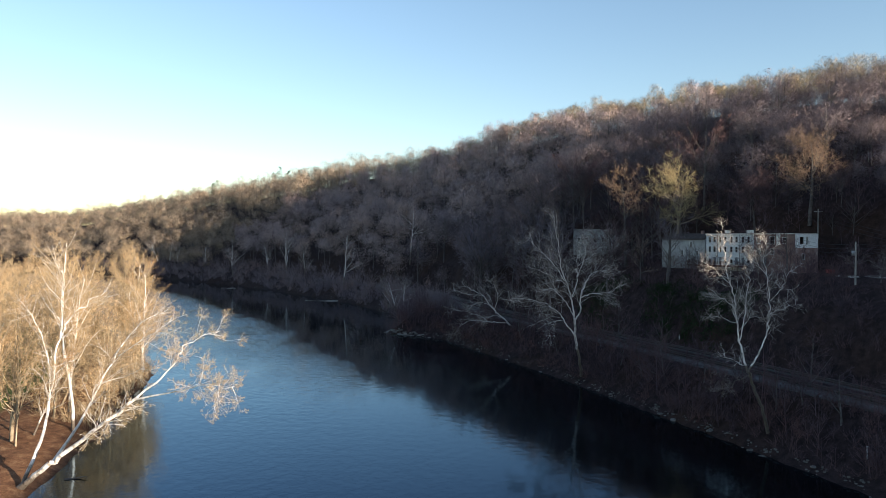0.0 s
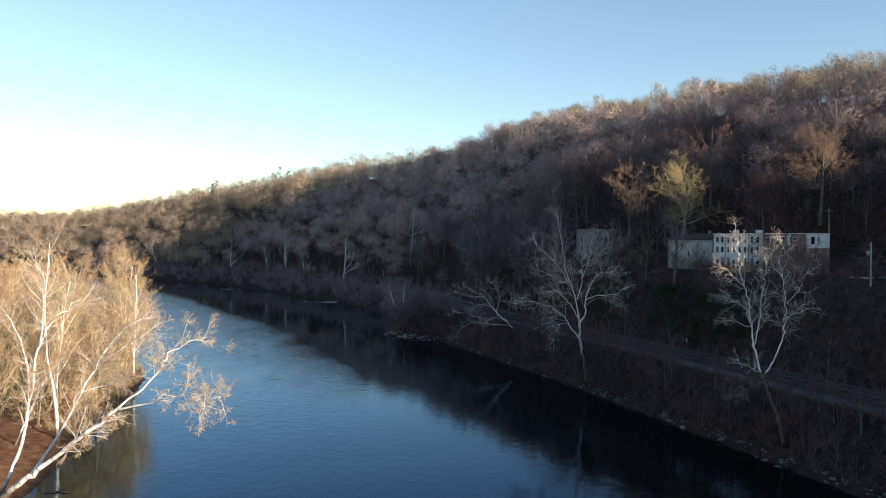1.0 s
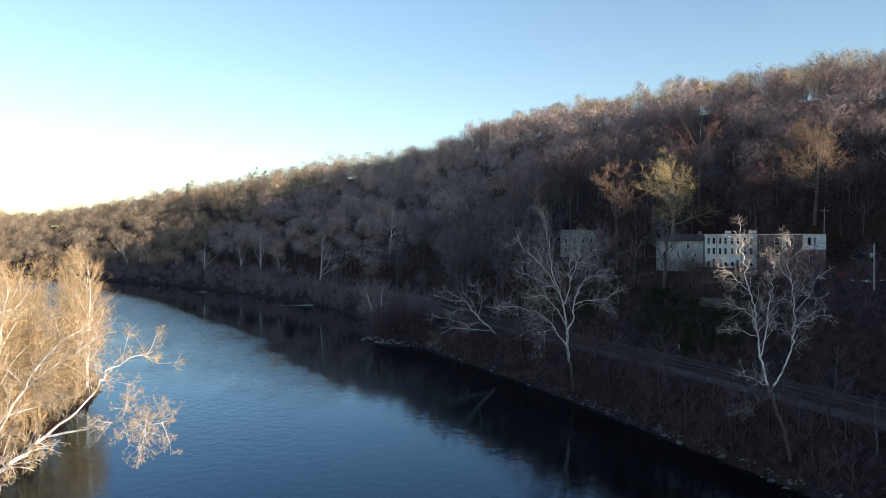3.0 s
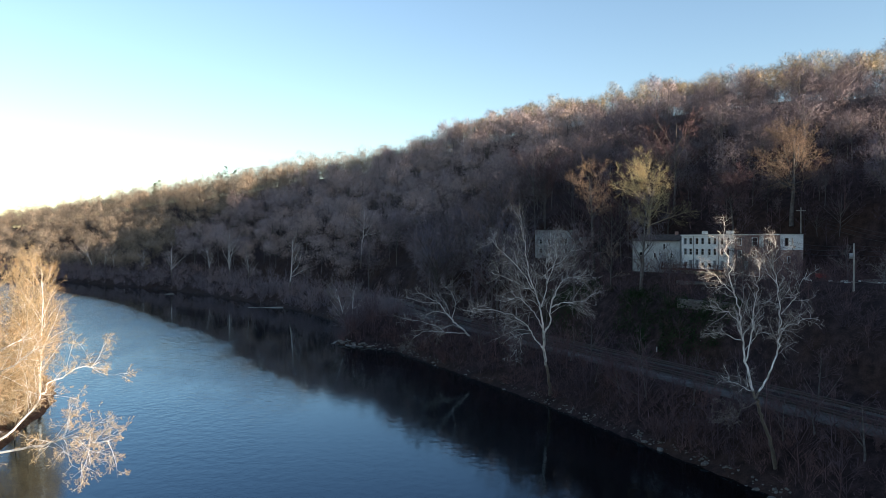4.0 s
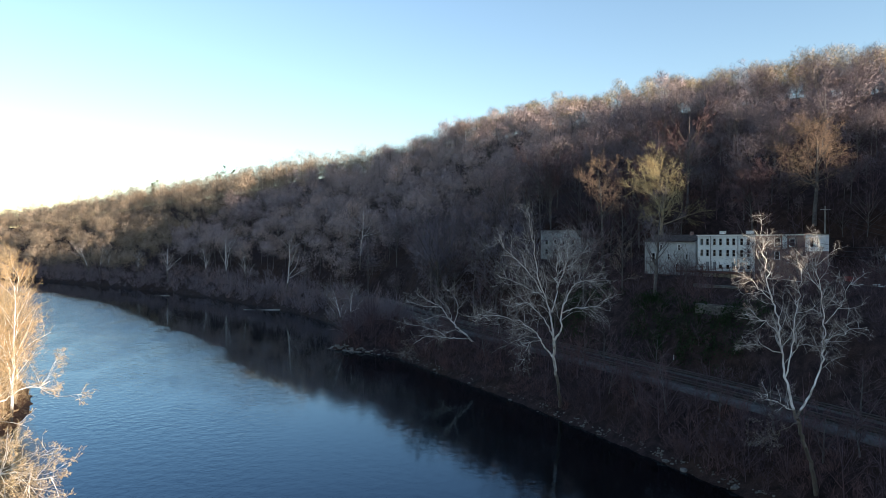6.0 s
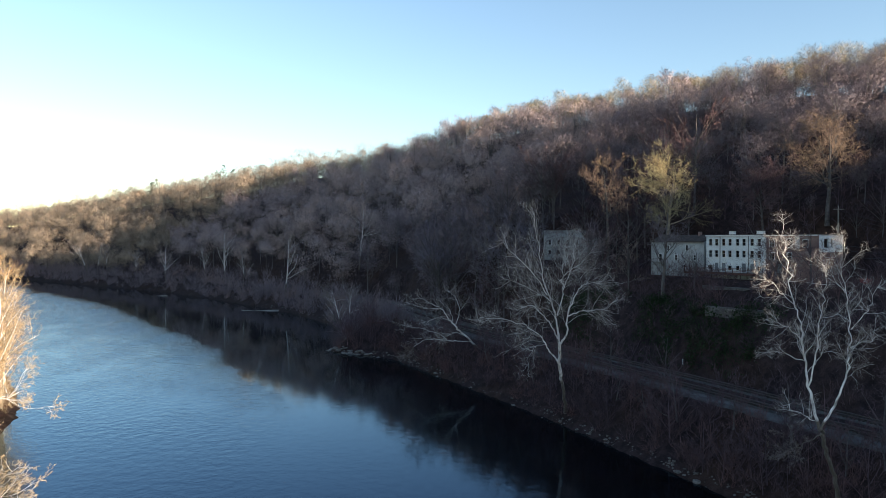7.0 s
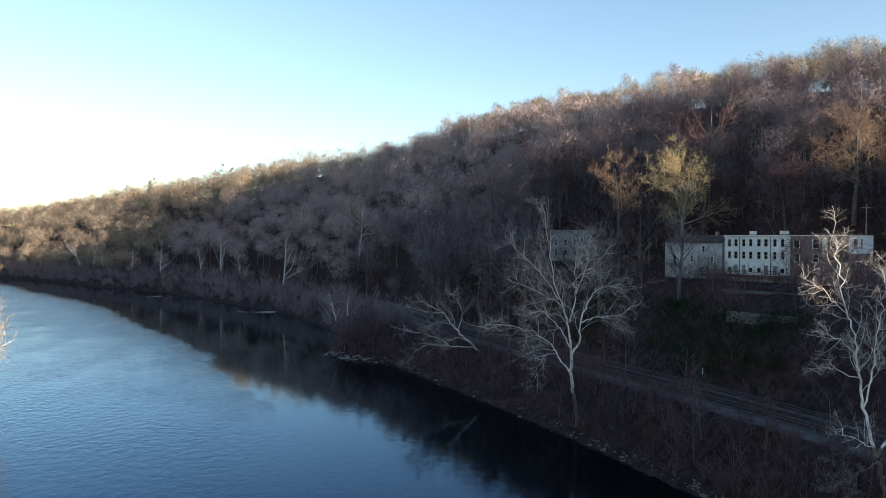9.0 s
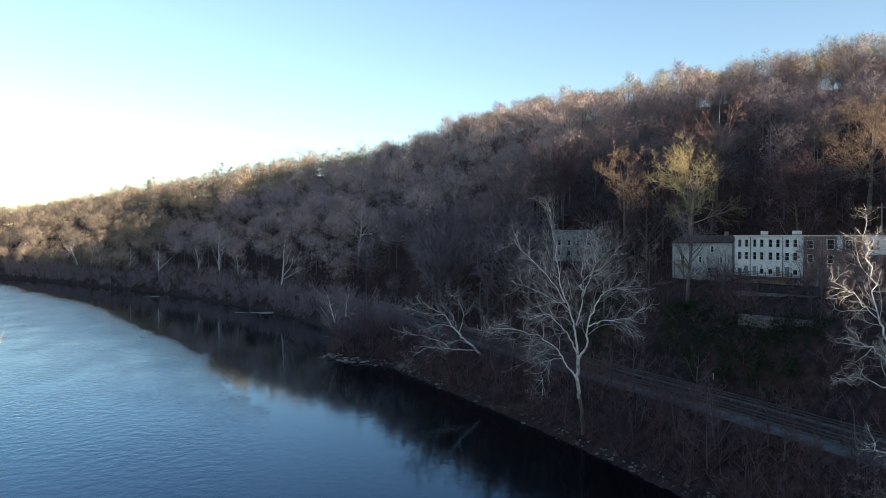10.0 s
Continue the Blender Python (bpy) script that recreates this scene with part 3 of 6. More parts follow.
# ---- woods ----
def tree_thing(name, wood_parts, crown, bark, twig, label, group="", rounded=False):
    """An Empty at the foot with a trunk and a crown under it."""
    ob = new(name)
    ob.empty_display_size = 0.5
    for nm, arr, mat, smooth in (("trunk", wood_parts, bark, True), ("crown", crown, twig, False)):
        c = new(nm, mesh_from(nm, *arr, mat, smooth, crown_normals(arr[0]) if nm == "crown" and rounded else None))
        c.parent = ob
    return tagged(ob, label, "tree", group)


def seat(ob, x, y, scale=1.0, turn=0.0, sink=0.15):
    ob.matrix_basis = pose(x, y, gz(x, y) - sink, 0, 0, turn)
    ob.scale = (scale, scale, scale)
    return ob


def scatter(seed, spacing, x0, x1, y0, y1):
    rng = np.random.default_rng(seed)
    gx, gy = np.meshgrid(np.arange(x0, x1, spacing), np.arange(y0, y1, spacing))
    gx, gy = gx.ravel(), gy.ravel()
    return gx + rng.uniform(-0.42, 0.42, gx.size) * spacing, gy + rng.uniform(-0.42, 0.42, gy.size) * spacing, rng


def clear_of_plan(x, y):
    """True off the houses, their yards and the slope in front of them."""
    along = (x - PAD[0]) * PAD_ALONG[0] + (y - PAD[1]) * PAD_ALONG[1]
    across = (x - PAD[0]) * -PAD_ALONG[1] + (y - PAD[1]) * PAD_ALONG[0]
    return ~((across > -34) & (across < 13) & (np.abs(along - 6) < 44)) & ~((np.abs((x - 34) - (y - 190) * 0.22) < 8) & (y > 186) & (y < 240)) & ~(np.hypot(x - PAD_2[0] + 6, y - PAD_2[1] + 4) < 11) & ~(np.hypot(x - 143, y - 478) < 13) & ~(np.hypot(x - 85, y - 485) < 11) & ~(np.hypot(x - 139, y - 311) < 9)


def seen_from_river(x, y):
    return (x < 0.667 * (y + 9) + 12) & (y > -25)


def sun_lane(x, y):
    """True in two made-up lanes towards the sun, where trees are shrunk to let light pass."""
    out = np.zeros(np.shape(x), bool)
    for px, py, near, far, half in ((63.5, 198, 18, 92, 11), (94, 170, 12, 60, 10)):
        s, w = (x - px) * SUN_FLAT[0] + (y - py) * SUN_FLAT[1], -(x - px) * SUN_FLAT[1] + (y - py) * SUN_FLAT[0]
        out |= (s > near) & (s < far) & (np.abs(w) < half)
    return out


def hill_woods():
    # nearest trees: things of their own
    protos = [wood_tree(100 + k, h, 14, 2600, 0.03, sl, ft) for k, (h, sl, ft) in enumerate([(20, 0.38, 0.28), (24, 0.31, 0.38), (17, 0.44, 0.2), (23, 0.37, 0.3), (20, 0.34, 0.35), (14, 0.45, 0.15)])]
    x, y, rng = scatter(1, 9.0, -60, 260, 40, 420)
    d = side_distance(SHORE_R, x, y)
    ok = (d > 27) & (d < 78) & clear_of_plan(x, y) & seen_from_river(x, y) & (y < 275)
    first = {}
    for px, py in list(zip(x[ok], y[ok]))[:290]:
        # past x 42 the darker brush twigs stand in for deep shade near the houses
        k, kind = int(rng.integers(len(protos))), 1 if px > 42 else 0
        s, turn = rng.uniform(0.75, 1.12) * (1.35 if py > 185 else 1.0) * (0.55 if sun_lane(px, py) else 1.0), rng.uniform(0, 360)
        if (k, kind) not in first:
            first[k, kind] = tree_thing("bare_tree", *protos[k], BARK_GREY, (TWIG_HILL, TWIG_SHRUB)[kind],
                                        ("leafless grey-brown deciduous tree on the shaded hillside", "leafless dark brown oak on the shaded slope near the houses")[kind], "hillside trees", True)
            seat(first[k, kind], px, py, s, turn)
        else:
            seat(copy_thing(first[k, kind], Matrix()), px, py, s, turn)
    # the rest of the wood
    def wood_stuff(name, seed, spacing, area, keep, made, mat_t, mat_c, label, size=(0.8, 1.2)):
        x, y, rng = scatter(seed, spacing, *area)
        d = side_distance(SHORE_R, x, y)
        m = keep(x, y, d)
        x, y = x[m], y[m]
        z = ground_z(x, y) - 0.2
        pick = rng.integers(len(made), size=len(x))
        sc, tn = rng.uniform(*size, len(x)) * np.where(sun_lane(x, y), 0.5, 1.0) * np.where((y < 265) & (x > 82), 0.88, 1.0), rng.uniform(0, 6.28, len(x))
        T, C, N = [], [], []
        for k in range(len(made)):
            q = pick == k
            if q.any():
                T.append(placed(made[k][0], x[q], y[q], z[q], sc[q], tn[q]))
                C.append(placed(made[k][1], x[q], y[q], z[q], sc[q], tn[q]))
                zero = np.zeros(q.sum())
                N.append(placed((made[k][2], made[k][1][1]), zero, zero, zero, zero + 1, tn[q])[0])
        ob = new(name, mesh_from(name, *joined(T), mat_t, False))
        tagged(ob, label, "woods", kind="stuff")
        c = new("twigs", mesh_from("twigs", *joined(C), mat_c, True, np.concatenate(N)))
        c.parent = ob
        tagged(c, kind="stuff")
        print(name, len(x), sum(len(t[1]) for t in T) + sum(len(t[1]) for t in C))

    mids = [clump_tree(200 + k, h, 9, 20, 1250, 0.075, sl, ft) for k, (h, sl, ft) in enumerate([(23, 0.36, 0.25), (19, 0.44, 0.2), (26, 0.31, 0.32), (16, 0.46, 0.12), (25, 0.35, 0.28), (21, 0.40, 0.2)])]
    inside = lambda x, y, d: (d > 27) & (d < 182) & ~((d < 78) & (y < 275)) & clear_of_plan(x, y) & seen_from_river(x, y) & (np.hypot(x, y) < 600)
    fine = [clump_tree(230 + k, h, 13, 26, 2300, 0.042, sl, ft, 0.055) for k, (h, sl, ft) in enumerate([(22, 0.38, 0.2), (19, 0.44, 0.15), (25, 0.33, 0.28), (17, 0.46, 0.1), (24, 0.36, 0.22)])]
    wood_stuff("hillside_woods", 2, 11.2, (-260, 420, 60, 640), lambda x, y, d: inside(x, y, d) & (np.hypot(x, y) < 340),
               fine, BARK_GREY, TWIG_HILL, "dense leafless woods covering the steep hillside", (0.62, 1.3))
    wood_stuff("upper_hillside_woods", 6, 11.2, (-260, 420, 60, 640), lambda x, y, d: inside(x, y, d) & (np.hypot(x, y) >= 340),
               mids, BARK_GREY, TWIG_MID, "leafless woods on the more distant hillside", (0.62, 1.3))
    tall = [clump_tree(250 + k, h, 12, 22, 1250, 0.075, sl, ft) for k, (h, sl, ft) in enumerate([(22, 0.34, 0.22), (20, 0.42, 0.15), (25, 0.3, 0.28), (23, 0.37, 0.2), (18, 0.42, 0.12)])]
    wood_stuff("ridge_woods", 7, 10.5, (-260, 420, 60, 640), lambda x, y, d: (d >= 182) & (d < 232) & clear_of_plan(x, y) & seen_from_river(x, y) & (np.hypot(x, y) < 600),
               tall, BARK_GOLD, TWIG_CREST, "open leafless woods along the hilltop, crowns tinted tan for sunlight", (0.78, 1.14))
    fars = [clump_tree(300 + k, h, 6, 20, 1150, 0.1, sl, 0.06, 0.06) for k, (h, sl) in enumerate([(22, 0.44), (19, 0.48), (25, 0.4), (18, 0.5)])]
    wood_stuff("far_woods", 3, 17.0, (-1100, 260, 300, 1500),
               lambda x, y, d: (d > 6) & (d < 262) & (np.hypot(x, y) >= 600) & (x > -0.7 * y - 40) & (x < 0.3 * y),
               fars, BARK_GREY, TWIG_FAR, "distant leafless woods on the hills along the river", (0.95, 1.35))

    small = [clump_tree(350 + k, h, 4, 8, 300, 0.075, 0.5, 0.04, 0.1) for k, h in enumerate([8, 10, 12])]
    wood_stuff("ridge_undergrowth", 4, 9.5, (-260, 420, 120, 640),
               lambda x, y, d: ((d > 150) & (d < 232) & seen_from_river(x, y) & (np.hypot(x, y) < 560)) | (sun_lane(x, y) & clear_of_plan(x, y)),
               small, BARK_GREY, TWIG_HILL, "leafless undergrowth along the top of the hill")

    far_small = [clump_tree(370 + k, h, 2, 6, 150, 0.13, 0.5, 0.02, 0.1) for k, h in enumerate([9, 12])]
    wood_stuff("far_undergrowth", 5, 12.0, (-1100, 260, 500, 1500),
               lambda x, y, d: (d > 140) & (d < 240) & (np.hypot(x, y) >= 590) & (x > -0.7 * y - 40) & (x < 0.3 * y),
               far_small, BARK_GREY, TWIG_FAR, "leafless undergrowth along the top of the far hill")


hill_woods()


# ---- sycamores and other trees along the water ----
BIG_LIMBS = [
    ([(0, 0, 0), (-0.8, -2.5, 3.5), (-2.0, -5.2, 8.5), (-3.2, -9.8, 14.5)], 0.55, 0.42),
    ([(-2.4, -5.3, 10.6), (-3.1, -6.9, 13.9), (-4.1, -8.0, 18.1), (-6.0, -8.0, 23.1), (-6.7, -8.0, 28.5), (-7.8, -8.0, 34.3)], 0.36, 0.04),
    ([(-2.4, -5.3, 10.6), (-1.3, -6.5, 13.1), (-1.6, -8.0, 16.2), (-0.2, -9.0, 20.4), (1.7, -9.5, 21.7), (4.4, -10.0, 21.8)], 0.34, 0.03),
    ([(-1.6, -8.0, 16.0), (0.9, -7.5, 16.8), (4.4, -7.0, 17.1), (7.7, -6.5, 18.6)], 0.2, 0.03),
    ([(-3.3, -8.0, 16.2), (-2.1, -6.5, 19.7), (-2.0, -5.5, 24.7), (-1.0, -5.0, 30.8)], 0.2, 0.03),
    ([(-2.9, -6.0, 11.9), (-4.5, -8.3, 14.6), (-7.6, -9.5, 17.7), (-11.1, -10.0, 17.7)], 0.22, 0.04),
    ([(-2.2, -3.7, 7.3), (-4.3, -4.9, 9.8), (-6.0, -6.2, 12.3), (-9.5, -7.3, 14.6), (-14.9, -7.8, 15.6), (-17.2, -7.6, 15.2)], 0.26, 0.04),
    ([(-4.8, -5.4, 10.7), (-7.0, -5.1, 10.2), (-8.2, -3.2, 6.3)], 0.09, 0.03),
    ([(-5.1, -8.0, 19.7), (-8.0, -9.0, 23.9), (-13.8, -10.0, 29.7)], 0.18, 0.03),
    ([(-4.3, -8.0, 18.5), (-6.8, -6.5, 20.2), (-13.4, -5.0, 23.1)], 0.13, 0.03),
    ([(-2.6, -6.5, 22.0), (-0.8, -6.0, 23.7), (3.6, -6.0, 27.2)], 0.14, 0.03),
    ([(-2.0, -6.5, 20.4), (-0.8, -8.0, 25.0), (-0.2, -9.0, 29.7)], 0.12, 0.03),
]
TWIN_LIMBS = [   # heights and offsets from the fork
    ([(5.5, 5.0, -11.3), (3.6, 3.0, -6.5), (1.2, 0.9, -2.2), (0, 0, 0)], 0.5, 0.4),
    ([(0, 0, 0), (-1.2, 0.0, 4.7), (-1.7, 0.3, 9.8), (-2.3, 0.6, 13.7), (-3.2, 0.8, 18.3), (-3.6, 1.0, 21.4)], 0.36, 0.03),
    ([(0, 0, -0.3), (1.9, -0.3, 3.2), (3.0, -0.5, 7.0), (3.4, -0.3, 10.9), (2.8, 0.0, 16.0), (3.0, 0.3, 20.6)], 0.33, 0.03),
    ([(-1.2, 0.0, 4.7), (-0.6, -0.6, 9.0), (-0.4, -1.0, 13.0), (0.3, -1.2, 17.4)], 0.2, 0.03),
    ([(-0.2, 0, 0.7), (-2.0, -0.8, 1.6), (-5.0, -1.2, 3.2)], 0.14, 0.03),
    ([(0.2, 0.1, -0.8), (-2.0, -0.6, -1.5), (-5.3, -1.0, -3.1)], 0.13, 0.03),
    ([(-1.7, 0.3, 9.8), (-4.1, 0.0, 11.5), (-6.5, -0.3, 12.3)], 0.11, 0.03),
    ([(-1.5, 0.2, 7.5), (-4.2, 0.5, 8.3), (-6.0, 0.5, 8.2)], 0.1, 0.03),
    ([(-2.3, 0.6, 13.5), (-4.8, 0.3, 15.5), (-7.0, 0.0, 17.5)], 0.1, 0.03),
    ([(3.2, -0.4, 9.0), (5.2, -0.6, 10.0), (8.0, -1.0, 10.6)], 0.1, 0.03),
    ([(3.4, -0.3, 11.0), (5.5, -0.2, 13.5), (7.0, 0.0, 16.5)], 0.1, 0.03),
    ([(-1.4, 0.1, 6.0), (0.4, 0.2, 8.3), (1.3, 0.3, 10.5)], 0.09, 0.025),
    ([(2.9, 0.0, 15.0), (1.6, 0.3, 17.0), (1.0, 0.4, 19.0)], 0.07, 0.02),
]
LEAN_LIMBS = [
    ([(0, 0, 0), (4.0, -1.0, 3.2), (8.0, -2.0, 6.0)], 0.5, 0.38),
    ([(8.0, -2.0, 6.0), (13.1, -3.0, 9.6), (17.4, -3.0, 13.0)], 0.36, 0.26),
    ([(17.4, -3.0, 13.0), (21.6, -2.0, 16.8), (23.1, 0.0, 19.7), (26.8, 2.0, 21.3)], 0.2, 0.03),
    ([(17.4, -3.0, 13.0), (24.6, -5.0, 14.7), (27.9, -6.0, 15.7), (31.7, -7.0, 15.4)], 0.18, 0.03),
    ([(5.5, -1.0, 4.3), (8.4, 1.0, 9.7), (10.2, 4.0, 15.5), (13.0, 8.0, 21.5), (16.2, 10.0, 22.9)], 0.3, 0.04),
    ([(11.0, 5.5, 17.2), (16.4, 4.0, 20.5), (19.9, 3.0, 22.5)], 0.12, 0.03),
    ([(0.4, 0.0, 0.3), (1.6, 3.0, 6.9), (1.6, 5.0, 13.3), (1.7, 7.0, 19.3), (2.8, 9.0, 23.0), (6.2, 11.0, 25.7)], 0.36, 0.05),
    ([(1.6, 5.0, 13.3), (-1.5, 8.0, 19.9), (-5.3, 9.0, 24.6)], 0.18, 0.04),
    ([(1.7, 7.0, 19.1), (1.2, 9.0, 26.3), (-1.6, 11.0, 32.7)], 0.2, 0.03),
    ([(8.9, 3.0, 13.5), (14.6, 3.0, 15.4), (16.9, 2.0, 16.6)], 0.09, 0.02),
]
BOUGH = dict(pieces=[6, 4, 3, 1], kids=[7, 6, 4, 0], bare=[0.15, 0.15, 0.1, 0], wander=[0.2, 0.26, 0.3, 0.3], rise=[0.04, 0.03, 0.02, 0.0], taper=[0.72, 0.75, 0.7, 0.7],
             shorten=[0.45, 0.5, 0.5, 0], angle=[0.85, 0.85, 0.8, 0], ratio=[0.52, 0.5, 0.6, 0], thin=[0.6, 0.55, 0.6, 0], least=0.012)


def hero_tree(name, seed, at, limbs, shift, bark, twig, label, fuzz=1.0, tip=0.013, slim=0.62, reach=1.0):
    """A tree with its own main limbs: a trunk, each limb, crooked boughs that leave the limbs, and a haze of twigs."""
    rng = np.random.default_rng(seed)
    ob = new(name)
    ob.matrix_basis = pose(*at)
    grown = [[] for _ in range(4)]
    for k, (pts, r0, r1) in enumerate(limbs):
        p = np.array(pts, float) + (np.array(shift) if k else 0)
        line = smooth_line(p, 6)
        n = len(line) - 1
        line[1:-1] += rng.normal(size=(n - 1, 3)) * 0.15 * np.linspace(0.3, 1.3, n - 1)[:, None]
        rad = (r0 + (r1 - r0) * np.linspace(0, 1, n + 1) ** 0.7) * slim
        if k == 0:
            rad = rad * (1 + 0.5 * np.exp(-np.linspace(0, 8, n + 1)))
        segs = np.hstack([line[:-1], line[1:], rad[:-1, None], rad[1:, None]])
        c = new("trunk" if k == 0 else "limb", mesh_from("limb", *tubes(segs, 7), bark, True))
        c.parent = ob
        if k == 0:
            continue
        length = float(np.linalg.norm(np.diff(line, axis=0), axis=1).sum())
        for _ in range(int(length * 0.95 * fuzz) + 2):
            u = rng.uniform(0.2, 1.0) ** 0.75
            j = min(int(u * n), n - 1)
            d = line[j + 1] - line[j]
            d /= np.linalg.norm(d)
            L = rng.uniform(1.6, 5.2) * (1.2 - 0.6 * u) * (0.6 + min(length, 16) / 22) * reach
            grow(rng, line[j], turned(rng, d, rng.uniform(0.4, 1.0)), L, max(rad[j] * 0.32, 0.024), 0, 3, grown, BOUGH)
    c = new("branchwork", mesh_from("branchwork", *tubes(np.array(grown[0] + grown[1]), 3), bark, True))
    c.parent = ob
    tagged(c, kind="stuff")
    t2, t3 = np.array(grown[2]), np.array(grown[3])
    t2[:, 6], t3[:, 6] = tip * 1.25, tip
    c = new("crown", mesh_from("crown", *joined([blades(t2, rng), blades(t3, rng)]), twig))
    c.parent = ob
    tagged(c, kind="stuff")
    return tagged(ob, label, "tree")


BARK_OLD = sycamore_bark("riverside_bark", 8.5, 1.05)
BARK_TWIN = sycamore_bark("twin_stem_bark", 1.0, 1.08)
# dimmer copy of the white bark: shade put into its colour
BARK_WHITE_SHADE = sycamore_bark("shaded_white_bark", 0.8, 0.85)
hero_tree("sycamore_tree", 5, (27.5, 144.0, gz(27.5, 144.0) - 0.3), BIG_LIMBS, (-0.8, -4.5, 3.9), BARK_OLD, TWIG_PALE,
          "tall leafless sycamore with white spreading limbs on the river bank", 1.4, reach=1.25)
hero_tree("sycamore_tree", 6, (44.0, 87.0, 13.5), TWIN_LIMBS, (0, 0, 0), BARK_TWIN, TWIG_PALE,
          "leafless twin-stemmed white sycamore beside the railway bank", 1.25, slim=0.5, reach=0.85)
hero_tree("sycamore_tree", 7, (-60.2, 67.6, gz(-60.2, 67.6) - 0.4), LEAN_LIMBS, (0, 0, 0), BARK_WHITE, TWIG_SUNLIT,
          "sunlit white sycamore leaning far out over the water", 1.6, 0.019, 0.8, reach=0.95)


def plain_hero(name, seed, x, y, height, spec, lean, bark, twig, label, tip=0.02, sides=5, kids=None, category="tree"):
    """A grown tree of its own: trunk, limbs and twigs."""
    out, rng = bare_tree(seed, height, dict(spec, **(dict(kids=kids) if kids else {})), 3, lean)
    ob = new(name)
    ob.matrix_basis = pose(x, y, gz(x, y) - 0.1)
    each = max(2, int(round(spec["pieces"][1])))
    for nm, segs, n in [("trunk", out[0], sides + 2)] + [("limb", out[1][k:k + each], sides) for k in range(0, len(out[1]), each)]:
        c = new(nm, mesh_from(nm, *tubes(segs, n), bark, True))
        c.parent = ob
    tw = np.array(out[3])
    tw[:, 6] = tip
    c = new("crown", mesh_from("crown", *joined([tubes(out[2], 3), blades(tw, rng)]), twig))
    c.parent = ob
    tagged(c, kind="stuff")
    return tagged(ob, label, category)


SYC = dict(OAK, kids=[13, 10, 8, 0], bare=[0.25, 0.2, 0.1, 0], wander=[0.07, 0.16, 0.22, 0.25], angle=[0.75, 0.7, 0.75, 0], ratio=[0.55, 0.5, 0.45, 0], girth=0.014, least=0.02, stem=0.9)
pale = "leafless pale-barked sycamore at the edge of the shaded river"
for k, (x, y, h, lean) in enumerate([(-26, 252, 19, (-0.28, 0)), (-25, 253, 18, (0.06, 0)), (-70, 374, 33, (0.02, 0)), (-127, 472, 36, (0, 0)), (-176, 503, 26, (-0.1, 0)), (-268, 588, 27, (-0.3, 0)),
                                     (-262, 590, 27, (0.1, 0)), (-246, 575, 22, (-0.45, 0)), (-215, 550, 22, (0.05, 0)), (-31, 362, 33, (0.0, 0)), (-105, 430, 22, (0.1, 0)), (-148, 500, 24, (-0.3, 0))]):
    plain_hero("sycamore_tree", 40 + k, x, y, h, dict(SYC, kids=[13, 8, 6, 0]) if y > 300 else SYC, lean, BARK_OLD, TWIG_PALE, pale, 0.03 + y * 0.00008, 4)
DROOP = dict(SYC, kids=[10, 9, 8, 0], rise=[0.0, -0.03, -0.02, 0], bare=[0.3, 0.15, 0.1, 0], ratio=[0.75, 0.5, 0.45, 0])
DROOP_LIMBS = [
    ([(0, 0, 0), (-2.9, -0.8, 2.9), (-5.7, -1.5, 5.7), (-7.4, -2.0, 7.6)], 0.42, 0.26),
    ([(-7.4, -2.0, 7.6), (-9.1, -2.5, 10.0), (-12.0, -3.0, 11.5), (-15.3, -3.0, 13.4)], 0.24, 0.03),
    ([(-1.5, -0.4, 1.5), (-5.0, -2.0, 1.8), (-8.1, -3.0, 2.2), (-11.5, -3.5, 2.6), (-15.8, -4.0, 1.0), (-18.0, -4.0, -2.5)], 0.24, 0.03),
    ([(-7.8, -2.9, 2.2), (-9.6, -2.0, 3.6), (-13.9, -1.5, 4.8), (-19.0, -1.0, 5.7)], 0.15, 0.03),
    ([(-5.5, -1.5, 5.6), (-4.5, -1.0, 9.6), (-5.7, -0.5, 12.9), (-7.2, 0.0, 14.5)], 0.16, 0.03),
    ([(-7.0, -1.9, 7.0), (-10.0, -3.5, 7.8), (-13.9, -4.5, 6.0)], 0.14, 0.03),
    ([(-9.1, -2.5, 10.0), (-13.9, -1.0, 10.2), (-18.2, 0.0, 11.5)], 0.14, 0.03),
    ([(-3.0, -0.8, 3.0), (-5.5, 0.5, 3.6), (-8.5, 1.5, 2.0), (-10.5, 2.0, -0.5)], 0.12, 0.03),
    ([(-6.0, -1.6, 6.0), (-6.8, 0.5, 9.0), (-9.5, 1.5, 12.0)], 0.12, 0.03),
]
hero_tree("sycamore_tree", 61, (14.0, 190.0, gz(14.0, 190.0) - 0.2), DROOP_LIMBS, (0, 0, 0), BARK_WHITE_SHADE, TWIG_PALE,
          "pale leafless tree with drooping limbs leaning over the shore", 1.1)
plain_hero("bare_tree", 62, 17.0, 224.0, 27, dict(SYC, bare=[0.62, 0.2, 0.1, 0], ratio=[0.36, 0.5, 0.45, 0]), (-0.05, 0), BARK_GREY, TWIG_PALE, "slender leafless tree with a small round crown", 0.022)
plain_hero("bare_tree", 63, 20.5, 178.0, 17, DROOP, (-0.25, -0.1), BARK_GREY, TWIG_SHRUB, "dark leafless tree beside the railway bank", 0.025)
def crown_tree(name, seed, x, y, height, slim, foot, twigs, width, bark, twig, label):
    """A big forest tree with a broad crown of rounded clumps."""
    wood, crown, soft = clump_tree(seed, height, 26, 34, twigs, width, slim, foot, 0.055)
    ob = new(name)
    for nm, me in (("trunk", mesh_from("trunk", *wood, bark, True)), ("crown", mesh_from("crown", *crown, twig, True, soft))):
        c = new(nm, me)
        c.parent = ob
    return seat(tagged(ob, label, "tree"), x, y)


